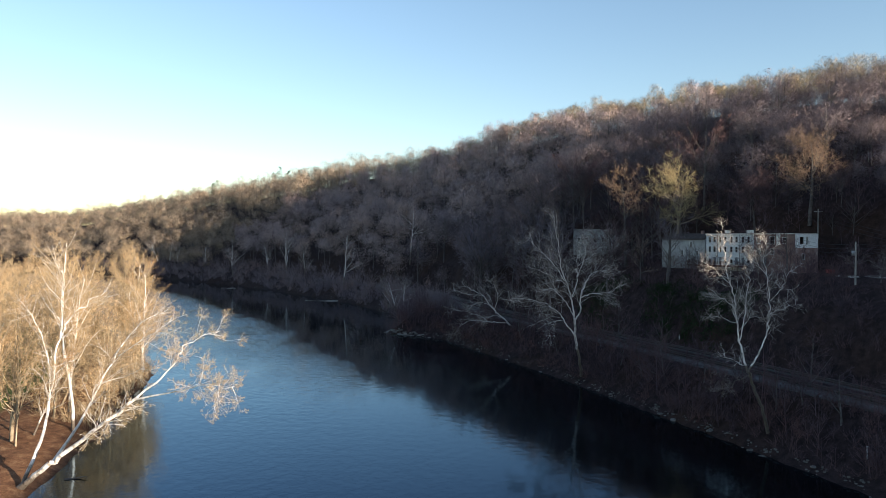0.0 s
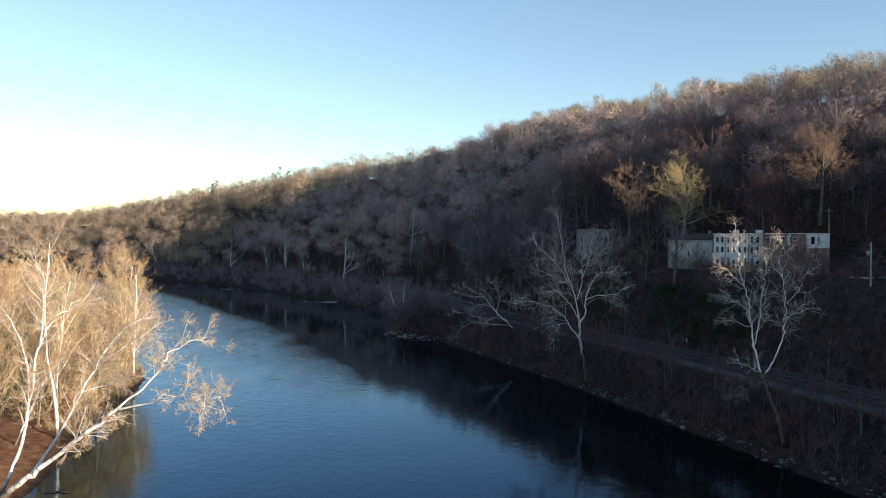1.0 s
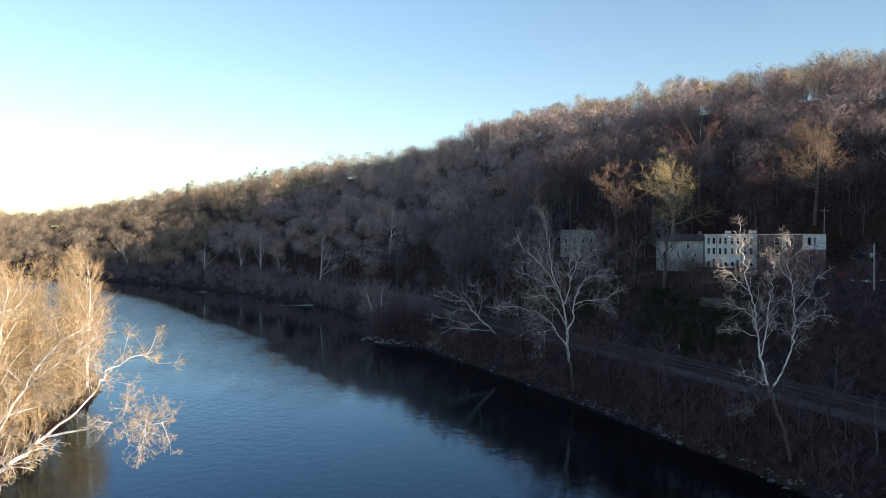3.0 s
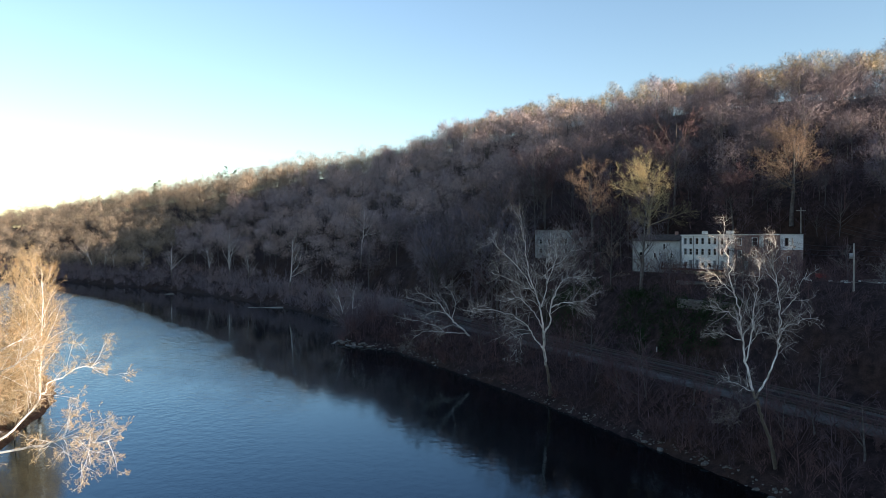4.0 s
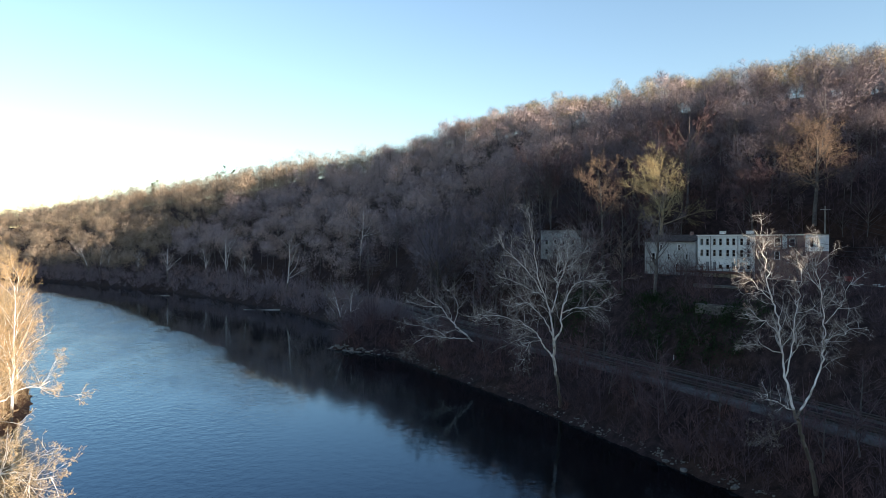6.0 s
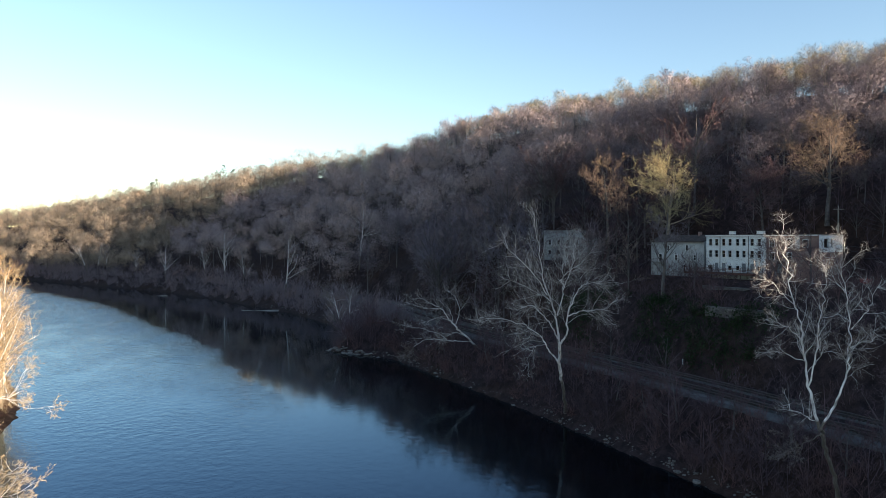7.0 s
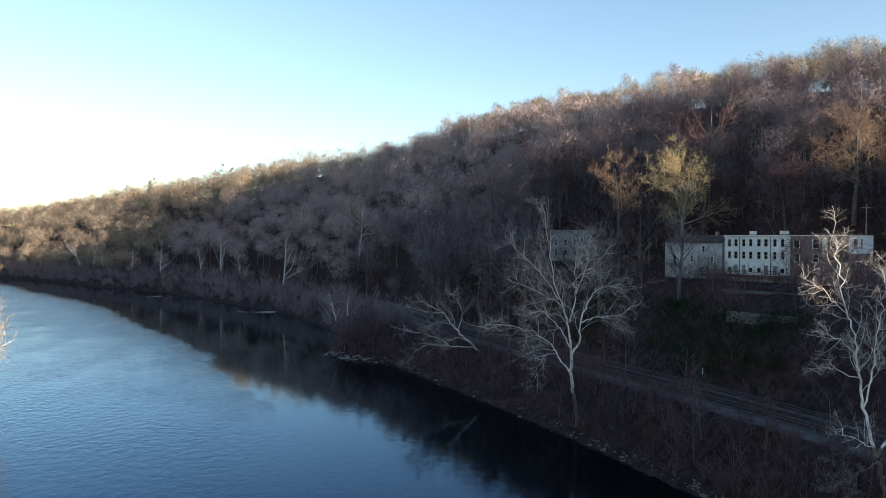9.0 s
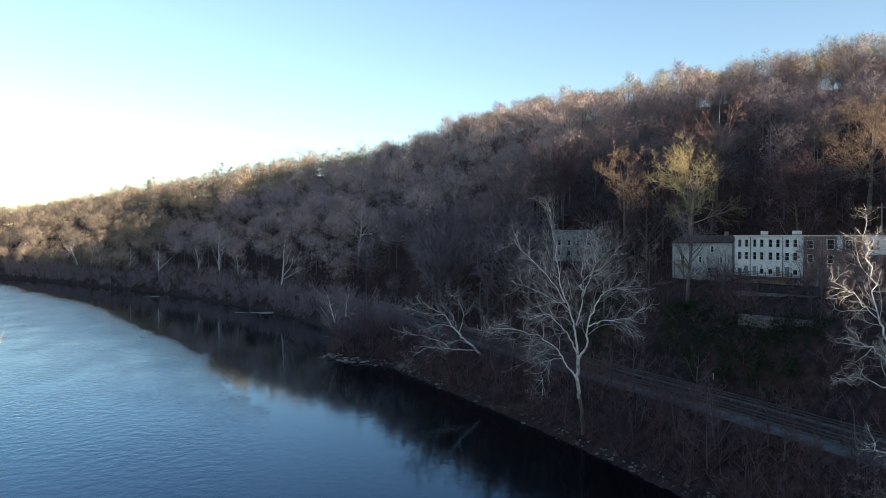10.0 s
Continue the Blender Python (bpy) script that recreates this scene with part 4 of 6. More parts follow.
DOME = dict(ROUND, kids=[19, 15, 12, 0], pieces=[6, 5, 4, 2], bare=[0.38, 0.25, 0.15, 0], angle=[0.95, 0.8, 0.75, 0], ratio=[0.5, 0.52, 0.5, 0], rise=[0.02, 0.04, 0.05, 0.02], stem=0.72, least=0.03)
BROAD = dict(DOME, kids=[22, 15, 13, 0], bare=[0.5, 0.3, 0.15, 0], angle=[0.8, 0.75, 0.8, 0], wander=[0.04, 0.16, 0.22, 0.25], ratio=[0.46, 0.5, 0.5, 0], stem=0.74)
plain_hero("tulip_tree", 64, 65.5, 198.0, 45, dict(BROAD, kids=[26, 16, 13, 0], ratio=[0.62, 0.5, 0.5, 0], stem=0.58, angle=[1.0, 0.8, 0.8, 0]), (0, 0), BARK_GOLD, TWIG_OLIVE, "tall leafless tree with a sunlit yellowish crown", 0.035, 4)
plain_hero("oak_tree", 66, 49.0, 194.0, 37, dict(BROAD, kids=[18, 13, 11, 0], ratio=[0.4, 0.5, 0.5, 0]), (0, 0), BARK_GREY, TWIG_RUST, "leafless reddish-brown tree on the slope behind the houses", 0.035, 4)
plain_hero("oak_tree", 65, 93.0, 170.0, 36, dict(BROAD, kids=[26, 16, 13, 0], bare=[0.4, 0.3, 0.15, 0], ratio=[0.66, 0.5, 0.5, 0], stem=0.6, angle=[1.0, 0.8, 0.8, 0]), (0, 0), BARK_GREY, TWIG_RUST, "tall leafless oak with a reddish-brown crown behind the row houses", 0.035, 4)
plain_hero("oak_tree", 69, 79.5, 172.0, 31, DOME, (-0.02, 0), BARK_GREY, TWIG_SHRUB, "leafless brown tree behind the white row house", 0.055, 4)
crown_tree("bare_tree", 70, 70.0, 147.0, 14, 0.42, 0.12, 3400, 0.02, BARK_GREY, TWIG_SHRUB, "dark bushy tree below the brick house")
for k, (x, y, h) in enumerate([(56.5, 174.0, 15), (50.0, 180.0, 16), (60.5, 166.0, 12), (87.5, 137.5, 9), (92.0, 128.0, 10), (84.0, 121.0, 9)]):
    plain_hero("bare_tree", 170 + k, x, y, h, dict(ROUND, kids=[12, 8, 7, 0], bare=[0.2, 0.15, 0.1, 0]), (0.05, 0), BARK_GREY, TWIG_PALE, "dark leafless tree at the edge of the yard", 0.022, 4)
crown_tree("bare_tree", 71, 104.0, 150.0, 24, 0.32, 0.3, 3000, 0.028, BARK_GREY, TWIG_HILL, "large leafless tree above the yard")
plain_hero("bare_tree", 67, 55.0, 170.0, 24, dict(OAK, kids=[13, 9, 8, 0], girth=0.018), (0.02, 0), BARK_GREY, TWIG_HILL, "dark leafless tree in front of the old houses", 0.03, 4)
for k, (x, y, h, lean) in enumerate([(30, 158, 10, (-0.1, 0)), (33, 150, 11, (0.1, 0)), (38, 128, 10, (-0.2, -0.1)), (35, 137, 9, (0.2, 0)), (46, 113, 10, (0.1, 0)), (52, 95, 10, (0, 0)), (57, 84, 11, (0.1, 0)), (26, 166, 10, (-0.1, 0)), (9, 200, 11, (-0.3, 0)), (62, 80, 9, (0, 0)), (41, 122, 12, (-0.25, -0.1)), (37, 147, 13, (-0.1, -0.1)), (44, 138, 12, (0.1, 0)), (24, 160, 9, (-0.35, 0)), (16, 180, 12, (-0.3, 0)), (3, 205, 10, (-0.3, 0)), (-6, 224, 12, (-0.2, 0)), (-16, 234, 11, (0.1, 0)), (50, 104, 12, (0.0, 0)), (55, 92, 8, (-0.2, 0)), (60, 100, 12, (0.1, 0)), (31, 172, 12, (0, 0))]):
    plain_hero("bare_tree", 80 + k, x, y, h, dict(ROUND, kids=[11, 8, 7, 0], bare=[0.12, 0.15, 0.1, 0]), lean, BARK_GREY, TWIG_SHRUB, "small leafless brushy tree on the steep river bank", 0.02, 4)

plain_hero("bare_tree", 180, 78.2, 150.2, 15, dict(ROUND, kids=[13, 9, 8, 0], bare=[0.2, 0.15, 0.1, 0]), (0.03, 0), BARK_GREY, TWIG_SHRUB, "dark leafless tree close by the end wall of the houses", 0.025, 4)
plain_hero("sycamore_tree", 181, 29.0, 452.0, 27, SYC, (-0.03, 0), BARK_WHITE, TWIG_PALE, "slim white-barked tree high on the wooded slope", 0.05, 4)

# the sunlit left bank
GOLD = dict(POLE, kids=[20, 11, 9, 0], bare=[0.2, 0.15, 0.1, 0], angle=[0.6, 0.65, 0.7, 0], ratio=[0.42, 0.5, 0.5, 0], girth=0.012, least=0.02)
gold = "leafless tree glowing straw-yellow in the sun on the flat bank"
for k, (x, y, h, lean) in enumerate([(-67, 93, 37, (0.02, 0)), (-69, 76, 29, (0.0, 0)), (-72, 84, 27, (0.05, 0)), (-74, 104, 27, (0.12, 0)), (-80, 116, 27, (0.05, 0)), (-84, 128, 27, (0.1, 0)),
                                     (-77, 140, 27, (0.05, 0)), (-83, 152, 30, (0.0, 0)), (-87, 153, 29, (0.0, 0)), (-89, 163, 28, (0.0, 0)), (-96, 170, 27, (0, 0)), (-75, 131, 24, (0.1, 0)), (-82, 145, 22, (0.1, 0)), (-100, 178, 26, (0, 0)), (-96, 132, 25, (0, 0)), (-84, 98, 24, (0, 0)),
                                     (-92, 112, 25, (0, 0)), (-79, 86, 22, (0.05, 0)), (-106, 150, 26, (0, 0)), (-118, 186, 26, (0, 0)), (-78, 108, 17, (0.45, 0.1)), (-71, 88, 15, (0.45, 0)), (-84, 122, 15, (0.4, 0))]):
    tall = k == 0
    plain_hero("sycamore_tree" if tall else "bare_tree", 110 + k, x, y, h, GOLD if not tall else dict(SYC, bare=[0.45, 0.2, 0.1, 0], ratio=[0.3, 0.5, 0.5, 0], girth=0.008), lean, BARK_WHITE if k % 3 == 0 else BARK_GOLD, TWIG_SUNLIT,
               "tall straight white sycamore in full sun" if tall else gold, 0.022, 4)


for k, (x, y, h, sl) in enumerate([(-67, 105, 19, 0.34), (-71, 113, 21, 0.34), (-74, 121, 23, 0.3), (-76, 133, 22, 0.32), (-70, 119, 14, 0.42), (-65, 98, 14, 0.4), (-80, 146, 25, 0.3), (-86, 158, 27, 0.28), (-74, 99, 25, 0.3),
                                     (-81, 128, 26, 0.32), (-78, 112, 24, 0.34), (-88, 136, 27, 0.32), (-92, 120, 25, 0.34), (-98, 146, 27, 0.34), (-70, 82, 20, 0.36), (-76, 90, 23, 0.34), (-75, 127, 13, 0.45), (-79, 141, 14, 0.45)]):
    crown_tree("bare_tree", 150 + k, x, y, h, sl, 0.16, 2000, 0.026, BARK_GOLD, TWIG_SUNLIT, "dense leafless tree glowing straw-yellow in the low sun")


# ---- brush, ivy, evergreens ----
def shrub(seed, stems, height, spread, width):
    rng = np.random.default_rng(seed)
    segs = []
    for _ in range(stems):
        d = np.array([*rng.normal(size=2) * spread, 1.0])
        d /= np.linalg.norm(d)
        p = np.array([*rng.normal(size=2) * 0.25, -0.1])
        L = height * rng.uniform(0.5, 1.1)
        for k in range(2):
            q = p + d * L / 2
            segs.append((*p, *q, width, width))
            for _ in range(3):
                u = rng.uniform(0.2, 1)
                b = p + (q - p) * u
                segs.append((*b, *(b + turned(rng, d, rng.uniform(0.4, 0.9)) * L * rng.uniform(0.2, 0.4)), width * 0.7, width))
            p, d = q, turned(rng, d, 0.25)
    return blades(segs, rng)


def scatter_stuff(name, seed, count, pick, protos, mat, label, category, size=(0.6, 1.3)):
    rng = np.random.default_rng(seed)
    x, y = pick(rng, count)
    z = ground_z(x, y) - 0.05
    which = rng.integers(len(protos), size=len(x))
    sc, tn = rng.uniform(*size, len(x)), rng.uniform(0, 6.28, len(x))
    P = [placed(protos[k], x[which == k], y[which == k], z[which == k], sc[which == k], tn[which == k]) for k in range(len(protos)) if (which == k).any()]
    return tagged(new(name, mesh_from(name, *joined(P), mat)), label, category, kind="stuff")


def band(line, lo, hi, d0, d1, sign=1.0):
    """Random points between two distances from a shore line, for y from lo to hi."""
    def pick(rng, count):
        x, y = rng.uniform(-420, 200, count * 70), rng.uniform(lo, hi, count * 70)
        d = side_distance(line, x, y) * sign
        m = (d > d0) & (d < d1) & (x < 0.7 * (y + 30) + 26) & (np.abs(side_distance(RAIL, x, y) + 1.5) > 7.2)
        return x[m][:count], y[m][:count]
    return pick


brush = [shrub(500 + k, 16, h, sp, 0.022) for k, (h, sp) in enumerate([(3.4, 0.5), (2.4, 0.7), (5.0, 0.35), (1.8, 0.8)])]
scatter_stuff("bank_brush", 21, 620, band(SHORE_R, 45, 260, 1.0, 11.5), brush, TWIG_SHRUB, "tangle of leafless brush on the steep river bank", "brush")
scatter_stuff("slope_brush", 22, 800, band(SHORE_R, 60, 290, 26, 60), brush, TWIG_SHRUB, "leafless undergrowth on the slope above the railway", "brush", (0.6, 1.5))
far_brush = [shrub(520 + k, 12, h, sp, 0.06) for k, (h, sp) in enumerate([(5.0, 0.5), (3.5, 0.7), (7.0, 0.35)])]
scatter_stuff("shore_thicket", 23, 1200, band(SHORE_R, 235, 720, 0.6, 30), far_brush, TWIG_HILL, "leafless thicket along the far river bank", "brush", (0.7, 1.6))
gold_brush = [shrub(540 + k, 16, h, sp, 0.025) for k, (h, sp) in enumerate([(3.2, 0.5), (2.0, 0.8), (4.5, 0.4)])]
scatter_stuff("sunlit_brush", 24, 190, band(SHORE_L, 96, 260, 0.5, 13, -1.0), gold_brush, TWIG_SUNLIT, "sunlit straw-coloured brush along the flat bank", "brush")


saplings = [wood_tree(560 + k, h, 6, 420, 0.024, 0.46, 0.08) for k, h in enumerate([5.5, 8.0, 4.5, 10.0])]
for nm, seed, count, area, label, size in (
        ("bank_saplings", 41, 330, band(SHORE_R, 50, 262, 1.5, 12), "thicket of leafless saplings on the river bank", (0.55, 1.25)),
        ("slope_saplings", 42, 190, band(SHORE_R, 70, 290, 29, 62), "thicket of leafless saplings on the slope above the railway", (0.6, 1.2))):
    scatter_stuff(nm, seed, count, area, [joined(p) for p in saplings], TWIG_SHRUB, label, "brush", size)
scatter_stuff("hillside_thicket", 44, 300, band(SHORE_R, 130, 235, 66, 125), [joined(p) for p in saplings], TWIG_SHRUB, "thicket of leafless young trees on the slope behind the houses", "brush", (0.7, 1.3))
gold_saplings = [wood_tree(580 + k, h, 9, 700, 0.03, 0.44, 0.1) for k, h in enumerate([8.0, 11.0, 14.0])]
scatter_stuff("sunlit_saplings", 43, 80, band(SHORE_L, 102, 330, 1.0, 40, -1.0), [joined(p) for p in gold_saplings], TWIG_SUNLIT, "sunlit straw-coloured saplings on the flat bank", "brush", (0.95, 1.35))


def left_woods():
    rng = np.random.default_rng(31)
    made = [wood_tree(600 + k, h, 8, 420, 0.06, sl, 0.35) for k, (h, sl) in enumerate([(20, 0.38), (23, 0.3), (17, 0.42)])]
    x, y = rng.uniform(-900, -90, 5000), rng.uniform(160, 1000, 5000)
    d = -side_distance(SHORE_L, x, y)
    m = (d > 3) & (d < 260) & (x > -0.72 * (y + 40) - 30)
    x, y = x[m][:300], y[m][:300]
    z = ground_z(x, y) - 0.2
    w, sc, tn = rng.integers(3, size=len(x)), rng.uniform(0.8, 1.25, len(x)), rng.uniform(0, 6.28, len(x))
    T = [placed(made[k][0], x[w == k], y[w == k], z[w == k], sc[w == k], tn[w == k]) for k in range(3)]
    C = [placed(made[k][1], x[w == k], y[w == k], z[w == k], sc[w == k], tn[w == k]) for k in range(3)]
    ob = tagged(new("floodplain_woods", mesh_from("floodplain_woods", *joined(T), BARK_GOLD)), "sunlit leafless woods on the flat bank beyond the bend", "woods", kind="stuff")
    c = tagged(new("twigs", mesh_from("twigs", *joined(C), TWIG_SUNLIT)), kind="stuff")
    c.parent = ob


left_woods()


def leaf_cloud(seed, count, box_size, leaf):
    rng = np.random.default_rng(seed)
    p = rng.uniform(-1, 1, (count, 3)) * np.array(box_size)
    d = rng.normal(size=(count, 3))
    d /= np.linalg.norm(d, axis=1, keepdims=True)
    return blades(np.hstack([p, p + d * leaf * 2.2, np.full((count, 2), leaf)]), rng)


def ivy_slope():
    clumps = [leaf_cloud(700 + k, 120, (1.3, 1.3, 1.5), 0.13) for k in range(3)]
    def pick(rng, n):
        x, y = rng.uniform(35, 75, n * 12), rng.uniform(128, 200, n * 12)
        rr = side_distance(RAIL, x, y)
        m = (rr > 6.5) & (rr < 17) & (noise_mask(x, y) > 0.0) & (y > 136)
        return x[m][:n], y[m][:n]
    return scatter_stuff("ivy_thicket", 25, 230, pick, clumps, IVY, "dark green ivy and evergreen shrubs smothering the steep slope", "ivy", (0.7, 1.4))


def noise_mask(x, y):
    return np.sin(x * 0.35 + 1.0) + np.sin(y * 0.28) + 0.9


ivy_slope()


def pine(seed, x, y, h):
    """A white pine: straight stem, whorls of boughs, tufts of needles."""
    rng = np.random.default_rng(seed)
    ob = new("pine_tree")
    ob.matrix_basis = pose(x, y, gz(x, y) - 0.2)
    c = new("trunk", mesh_from("trunk", *tubes([(0, 0, 0, 0, 0, h * 0.6, 0.3, 0.16), (0, 0, h * 0.6, 0, 0, h, 0.16, 0.03)], 6), BARK_GREY, True))
    c.parent = ob
    boughs, tufts = [], []
    for k in range(46):
        u = rng.uniform(0.4, 1.0)
        a = rng.uniform(0, 6.28)
        L = h * 0.24 * (1.25 - u) * rng.uniform(0.7, 1.2) + 0.5
        p = np.array([0, 0, h * u])
        q = p + np.array([math.cos(a) * L, math.sin(a) * L, L * 0.12])
        boughs.append((*p, *q, 0.06, 0.02))
        for _ in range(22):
            b = p + (q - p) * rng.uniform(0.3, 1.05) + rng.normal(size=3) * 0.35
            tufts.append((*b, *(b + rng.normal(size=3) * 0.45 + np.array([0, 0, 0.35])), 0.13, 0.1))
    for nm, arr, mat in (("boughs", tubes(boughs, 3), BARK_GREY), ("needles", blades(tufts, rng), NEEDLES)):
        c = new(nm, mesh_from(nm, *arr, mat))
        c.parent = ob
    return tagged(ob, "dark green pine standing above the bare woods on the ridge", "tree", "ridge pines")


for k, (x, y, h) in enumerate([(-222, 812, 34), (-230, 818, 29), (-210, 806, 27), (-312, 850, 31), (-318, 856, 27), (-190, 780, 26)]):
    pine(800 + k, x, y, h)


# ---- railway ----
BALLAST = surface("ballast", [(0.3, (0.045, 0.043, 0.042)), (0.7, (0.10, 0.096, 0.092))], 0.8, 9.0, 0.95, 0.8, 0.06, vary=0)
GRAVEL = surface("gravel_road", [(0.3, (0.055, 0.053, 0.052)), (0.7, (0.125, 0.12, 0.118))], 0.5, 7.0, 0.95, 0.5, 0.04, vary=0)
TIE = surface("tarred_wood", [(0.3, (0.018, 0.015, 0.012)), (0.7, (0.05, 0.04, 0.032))], 3.0, 20.0, 0.85, 0.4, 0.02)
STEEL = surface("worn_steel", [(0.3, (0.05, 0.04, 0.035)), (0.7, (0.13, 0.11, 0.1))], 2.0, 25.0, 0.55, 0.1, 0.005, metal=0.5, vary=0)


def offset_line(line, off, y0, y1):
    """The line shifted to its right, cut to a stretch of y."""
    t = np.gradient(line, axis=0)
    t /= np.linalg.norm(t, axis=1, keepdims=True)
    p = line + np.stack([t[:, 1], -t[:, 0]], -1) * off
    return p[(p[:, 1] > y0) & (p[:, 1] < y1)]


def even(p, step):
    s = np.concatenate([[0], np.cumsum(np.linalg.norm(np.diff(p, axis=0), axis=1))])
    u = np.arange(0, s[-1], step)
    return np.stack([np.interp(u, s, p[:, 0]), np.interp(u, s, p[:, 1])], -1)


def ribbon(off0, off1, y0, y1, z, thick):
    """A strip of ground with sides, along the railway."""
    a, b = even(offset_line(RAIL, off0, y0, y1), 3.0), even(offset_line(RAIL, off1, y0, y1), 3.0)
    n = min(len(a), len(b))
    a, b = a[:n], b[:n]
    V = np.concatenate([np.column_stack([a, np.full(n, z - thick)]), np.column_stack([a, np.full(n, z)]), np.column_stack([b, np.full(n, z)]), np.column_stack([b, np.full(n, z - thick)])])
    k = np.arange(n - 1)
    F = np.concatenate([np.stack([k + r * n, k + 1 + r * n, k + 1 + (r + 1) * n, k + (r + 1) * n], -1) for r in range(3)])
    return V, F


tagged(new("gravel_road", mesh_from("gravel_road", *ribbon(-9.2, -5.0, 30, 330, 8.27, 0.3), GRAVEL)), "pale gravel service road beside the railway", "road", kind="structure")


def railway(off, label):
    ob = new("railway_track")
    c = new("ballast_bed", mesh_from("ballast_bed", *ribbon(off - 2.1, off + 2.1, 30, 345, 8.36, 0.4), BALLAST))
    c.parent = ob
    for gauge in (-0.72, 0.72):
        p = even(offset_line(RAIL, off + gauge, 40, 335), 4.0)
        z = np.full((len(p), 1), 8.60)
        line = np.hstack([p, z])
        c = new("rail", mesh_from("rail", *tubes(np.hstack([line[:-1], line[1:], np.full((len(p) - 1, 2), 0.075)]), 4), STEEL))
        c.parent = ob
    me = None
    mid = even(offset_line(RAIL, off, 66, 225), 0.62)[:290]
    for k in range(len(mid) - 1):
        d = mid[k + 1] - mid[k]
        if me is None:
            bm = box(-1.3, 1.3, -0.12, 0.12, 0, 0.17, 0.015)
            me = bpy.data.meshes.new("sleeper")
            bm.to_mesh(me)
            bm.free()
            me.materials.append(TIE)
        c = new("sleeper", me)
        c.parent = ob
        c.matrix_basis = pose(mid[k][0], mid[k][1], 8.36, 0, 0, math.degrees(math.atan2(d[1], d[0])) - 90)
    return tagged(ob, label, "railway", "railway tracks")


railway(-3.3, "old railway track with dark sleepers on grey ballast")
railway(3.3, "old railway track with dark sleepers under the wooded slope")

# ---- houses ----
SIDING = surface("white_siding", [(0.35, (0.60, 0.61, 0.60)), (0.65, (0.74, 0.75, 0.73))], 0.7, 14.0, 0.6, 0.25, 0.02, vary=0.04, stretch=(0.15, 0.15, 1.0))
STUCCO = surface("weathered_stucco", [(0.3, (0.30, 0.305, 0.30)), (0.7, (0.50, 0.505, 0.50))], 0.5, 10.0, 0.9, 0.3, 0.03, vary=0.05)
BRICKWORK = surface("old_brickwork", [(0.3, (0.17, 0.105, 0.09)), (0.55, (0.26, 0.17, 0.15)), (0.75, (0.40, 0.34, 0.31))], 0.6, 12.0, 0.9, 0.4, 0.02, vary=0.05)
TRIM = surface("white_trim", [(0.3, (0.66, 0.66, 0.64)), (0.7, (0.80, 0.80, 0.78))], 2.0, 20.0, 0.5, 0.1, 0.005, vary=0.05)
ROOFING = surface("dark_shingles", [(0.3, (0.035, 0.028, 0.026)), (0.7, (0.085, 0.065, 0.058))], 1.0, 12.0, 0.9, 0.5, 0.03, vary=0.1)
DECKWOOD = surface("red_brown_deck_boards", [(0.3, (0.07, 0.035, 0.028)), (0.7, (0.15, 0.075, 0.06))], 2.0, 18.0, 0.8, 0.3, 0.01)
GREYWOOD = surface("weathered_wood", [(0.3, (0.13, 0.12, 0.11)), (0.7, (0.27, 0.25, 0.23))], 2.0, 16.0, 0.85, 0.4, 0.01)
CONCRETE = surface("old_concrete", [(0.3, (0.07, 0.068, 0.066)), (0.7, (0.155, 0.15, 0.147))], 0.6, 9.0, 0.9, 0.4, 0.02, vary=0.05)
# near-black colour stands in for the unlit rooms behind the panes
DARK = surface("unlit_room_dark", [(0.3, (0.02, 0.02, 0.02)), (0.7, (0.04, 0.04, 0.04))], 1.0, 5.0, 0.9, 0)
DOORPAINT = surface("grey_door_paint", [(0.3, (0.16, 0.17, 0.18)), (0.7, (0.24, 0.25, 0.26))], 2.0, 15.0, 0.5, 0.1, 0.005)
PIPE = surface("dark_downspout", [(0.3, (0.05, 0.05, 0.05)), (0.7, (0.10, 0.10, 0.10))], 2.0, 15.0, 0.5, 0.1, 0.005)
GLASS, _n, _l, _b = material("window_glass", 0.03)
_b.inputs["Base Color"].default_value = (0.75, 0.8, 0.82, 1)
_b.inputs["Transmission Weight"].default_value = 1.0
_b.inputs["IOR"].default_value = 1.25


def pierced(x0, x1, y0, y1, z0, z1, holes):
    """A wall from x0 to x1 with rectangular holes (x0, x1, z0, z1) through it."""
    bm = bmesh.new()
    xs = sorted({x0, x1, *[h[0] for h in holes], *[h[1] for h in holes]})
    for xa, xb in zip(xs[:-1], xs[1:]):
        cuts = sorted((h[2], h[3]) for h in holes if h[0] <= xa + 1e-6 and h[1] >= xb - 1e-6)
        z = z0
        for a, b in cuts + [(z1, z1)]:
            if a > z + 1e-6:
                add_box(bm, xa, xb, y0, y1, z, a)
            z = b
    bmesh.ops.remove_doubles(bm, verts=bm.verts, dist=1e-4)
    return bm


def window(parent, xa, xb, za, zb, sash=True):
    """White casing proud of the wall, a meeting rail, and a pane set back in the hole."""
    t = 0.11
    bm = bmesh.new()
    add_box(bm, xa - t, xa, -0.06, 0.1, za - t, zb + t)
    add_box(bm, xb, xb + t, -0.06, 0.1, za - t, zb + t)
    add_box(bm, xa, xb, -0.06, 0.1, zb, zb + t)
    add_box(bm, xa, xb, -0.1, 0.1, za - t, za)
    if sash:
        add_box(bm, xa, xb, 0.02, 0.07, (za + zb) / 2 - 0.03, (za + zb) / 2 + 0.03)
    w = part("window", bm, TRIM, parent)
    p = part("pane", box(xa, xb, 0.09, 0.11, za, zb), GLASS, w)
    p.visible_shadow = False
    return w


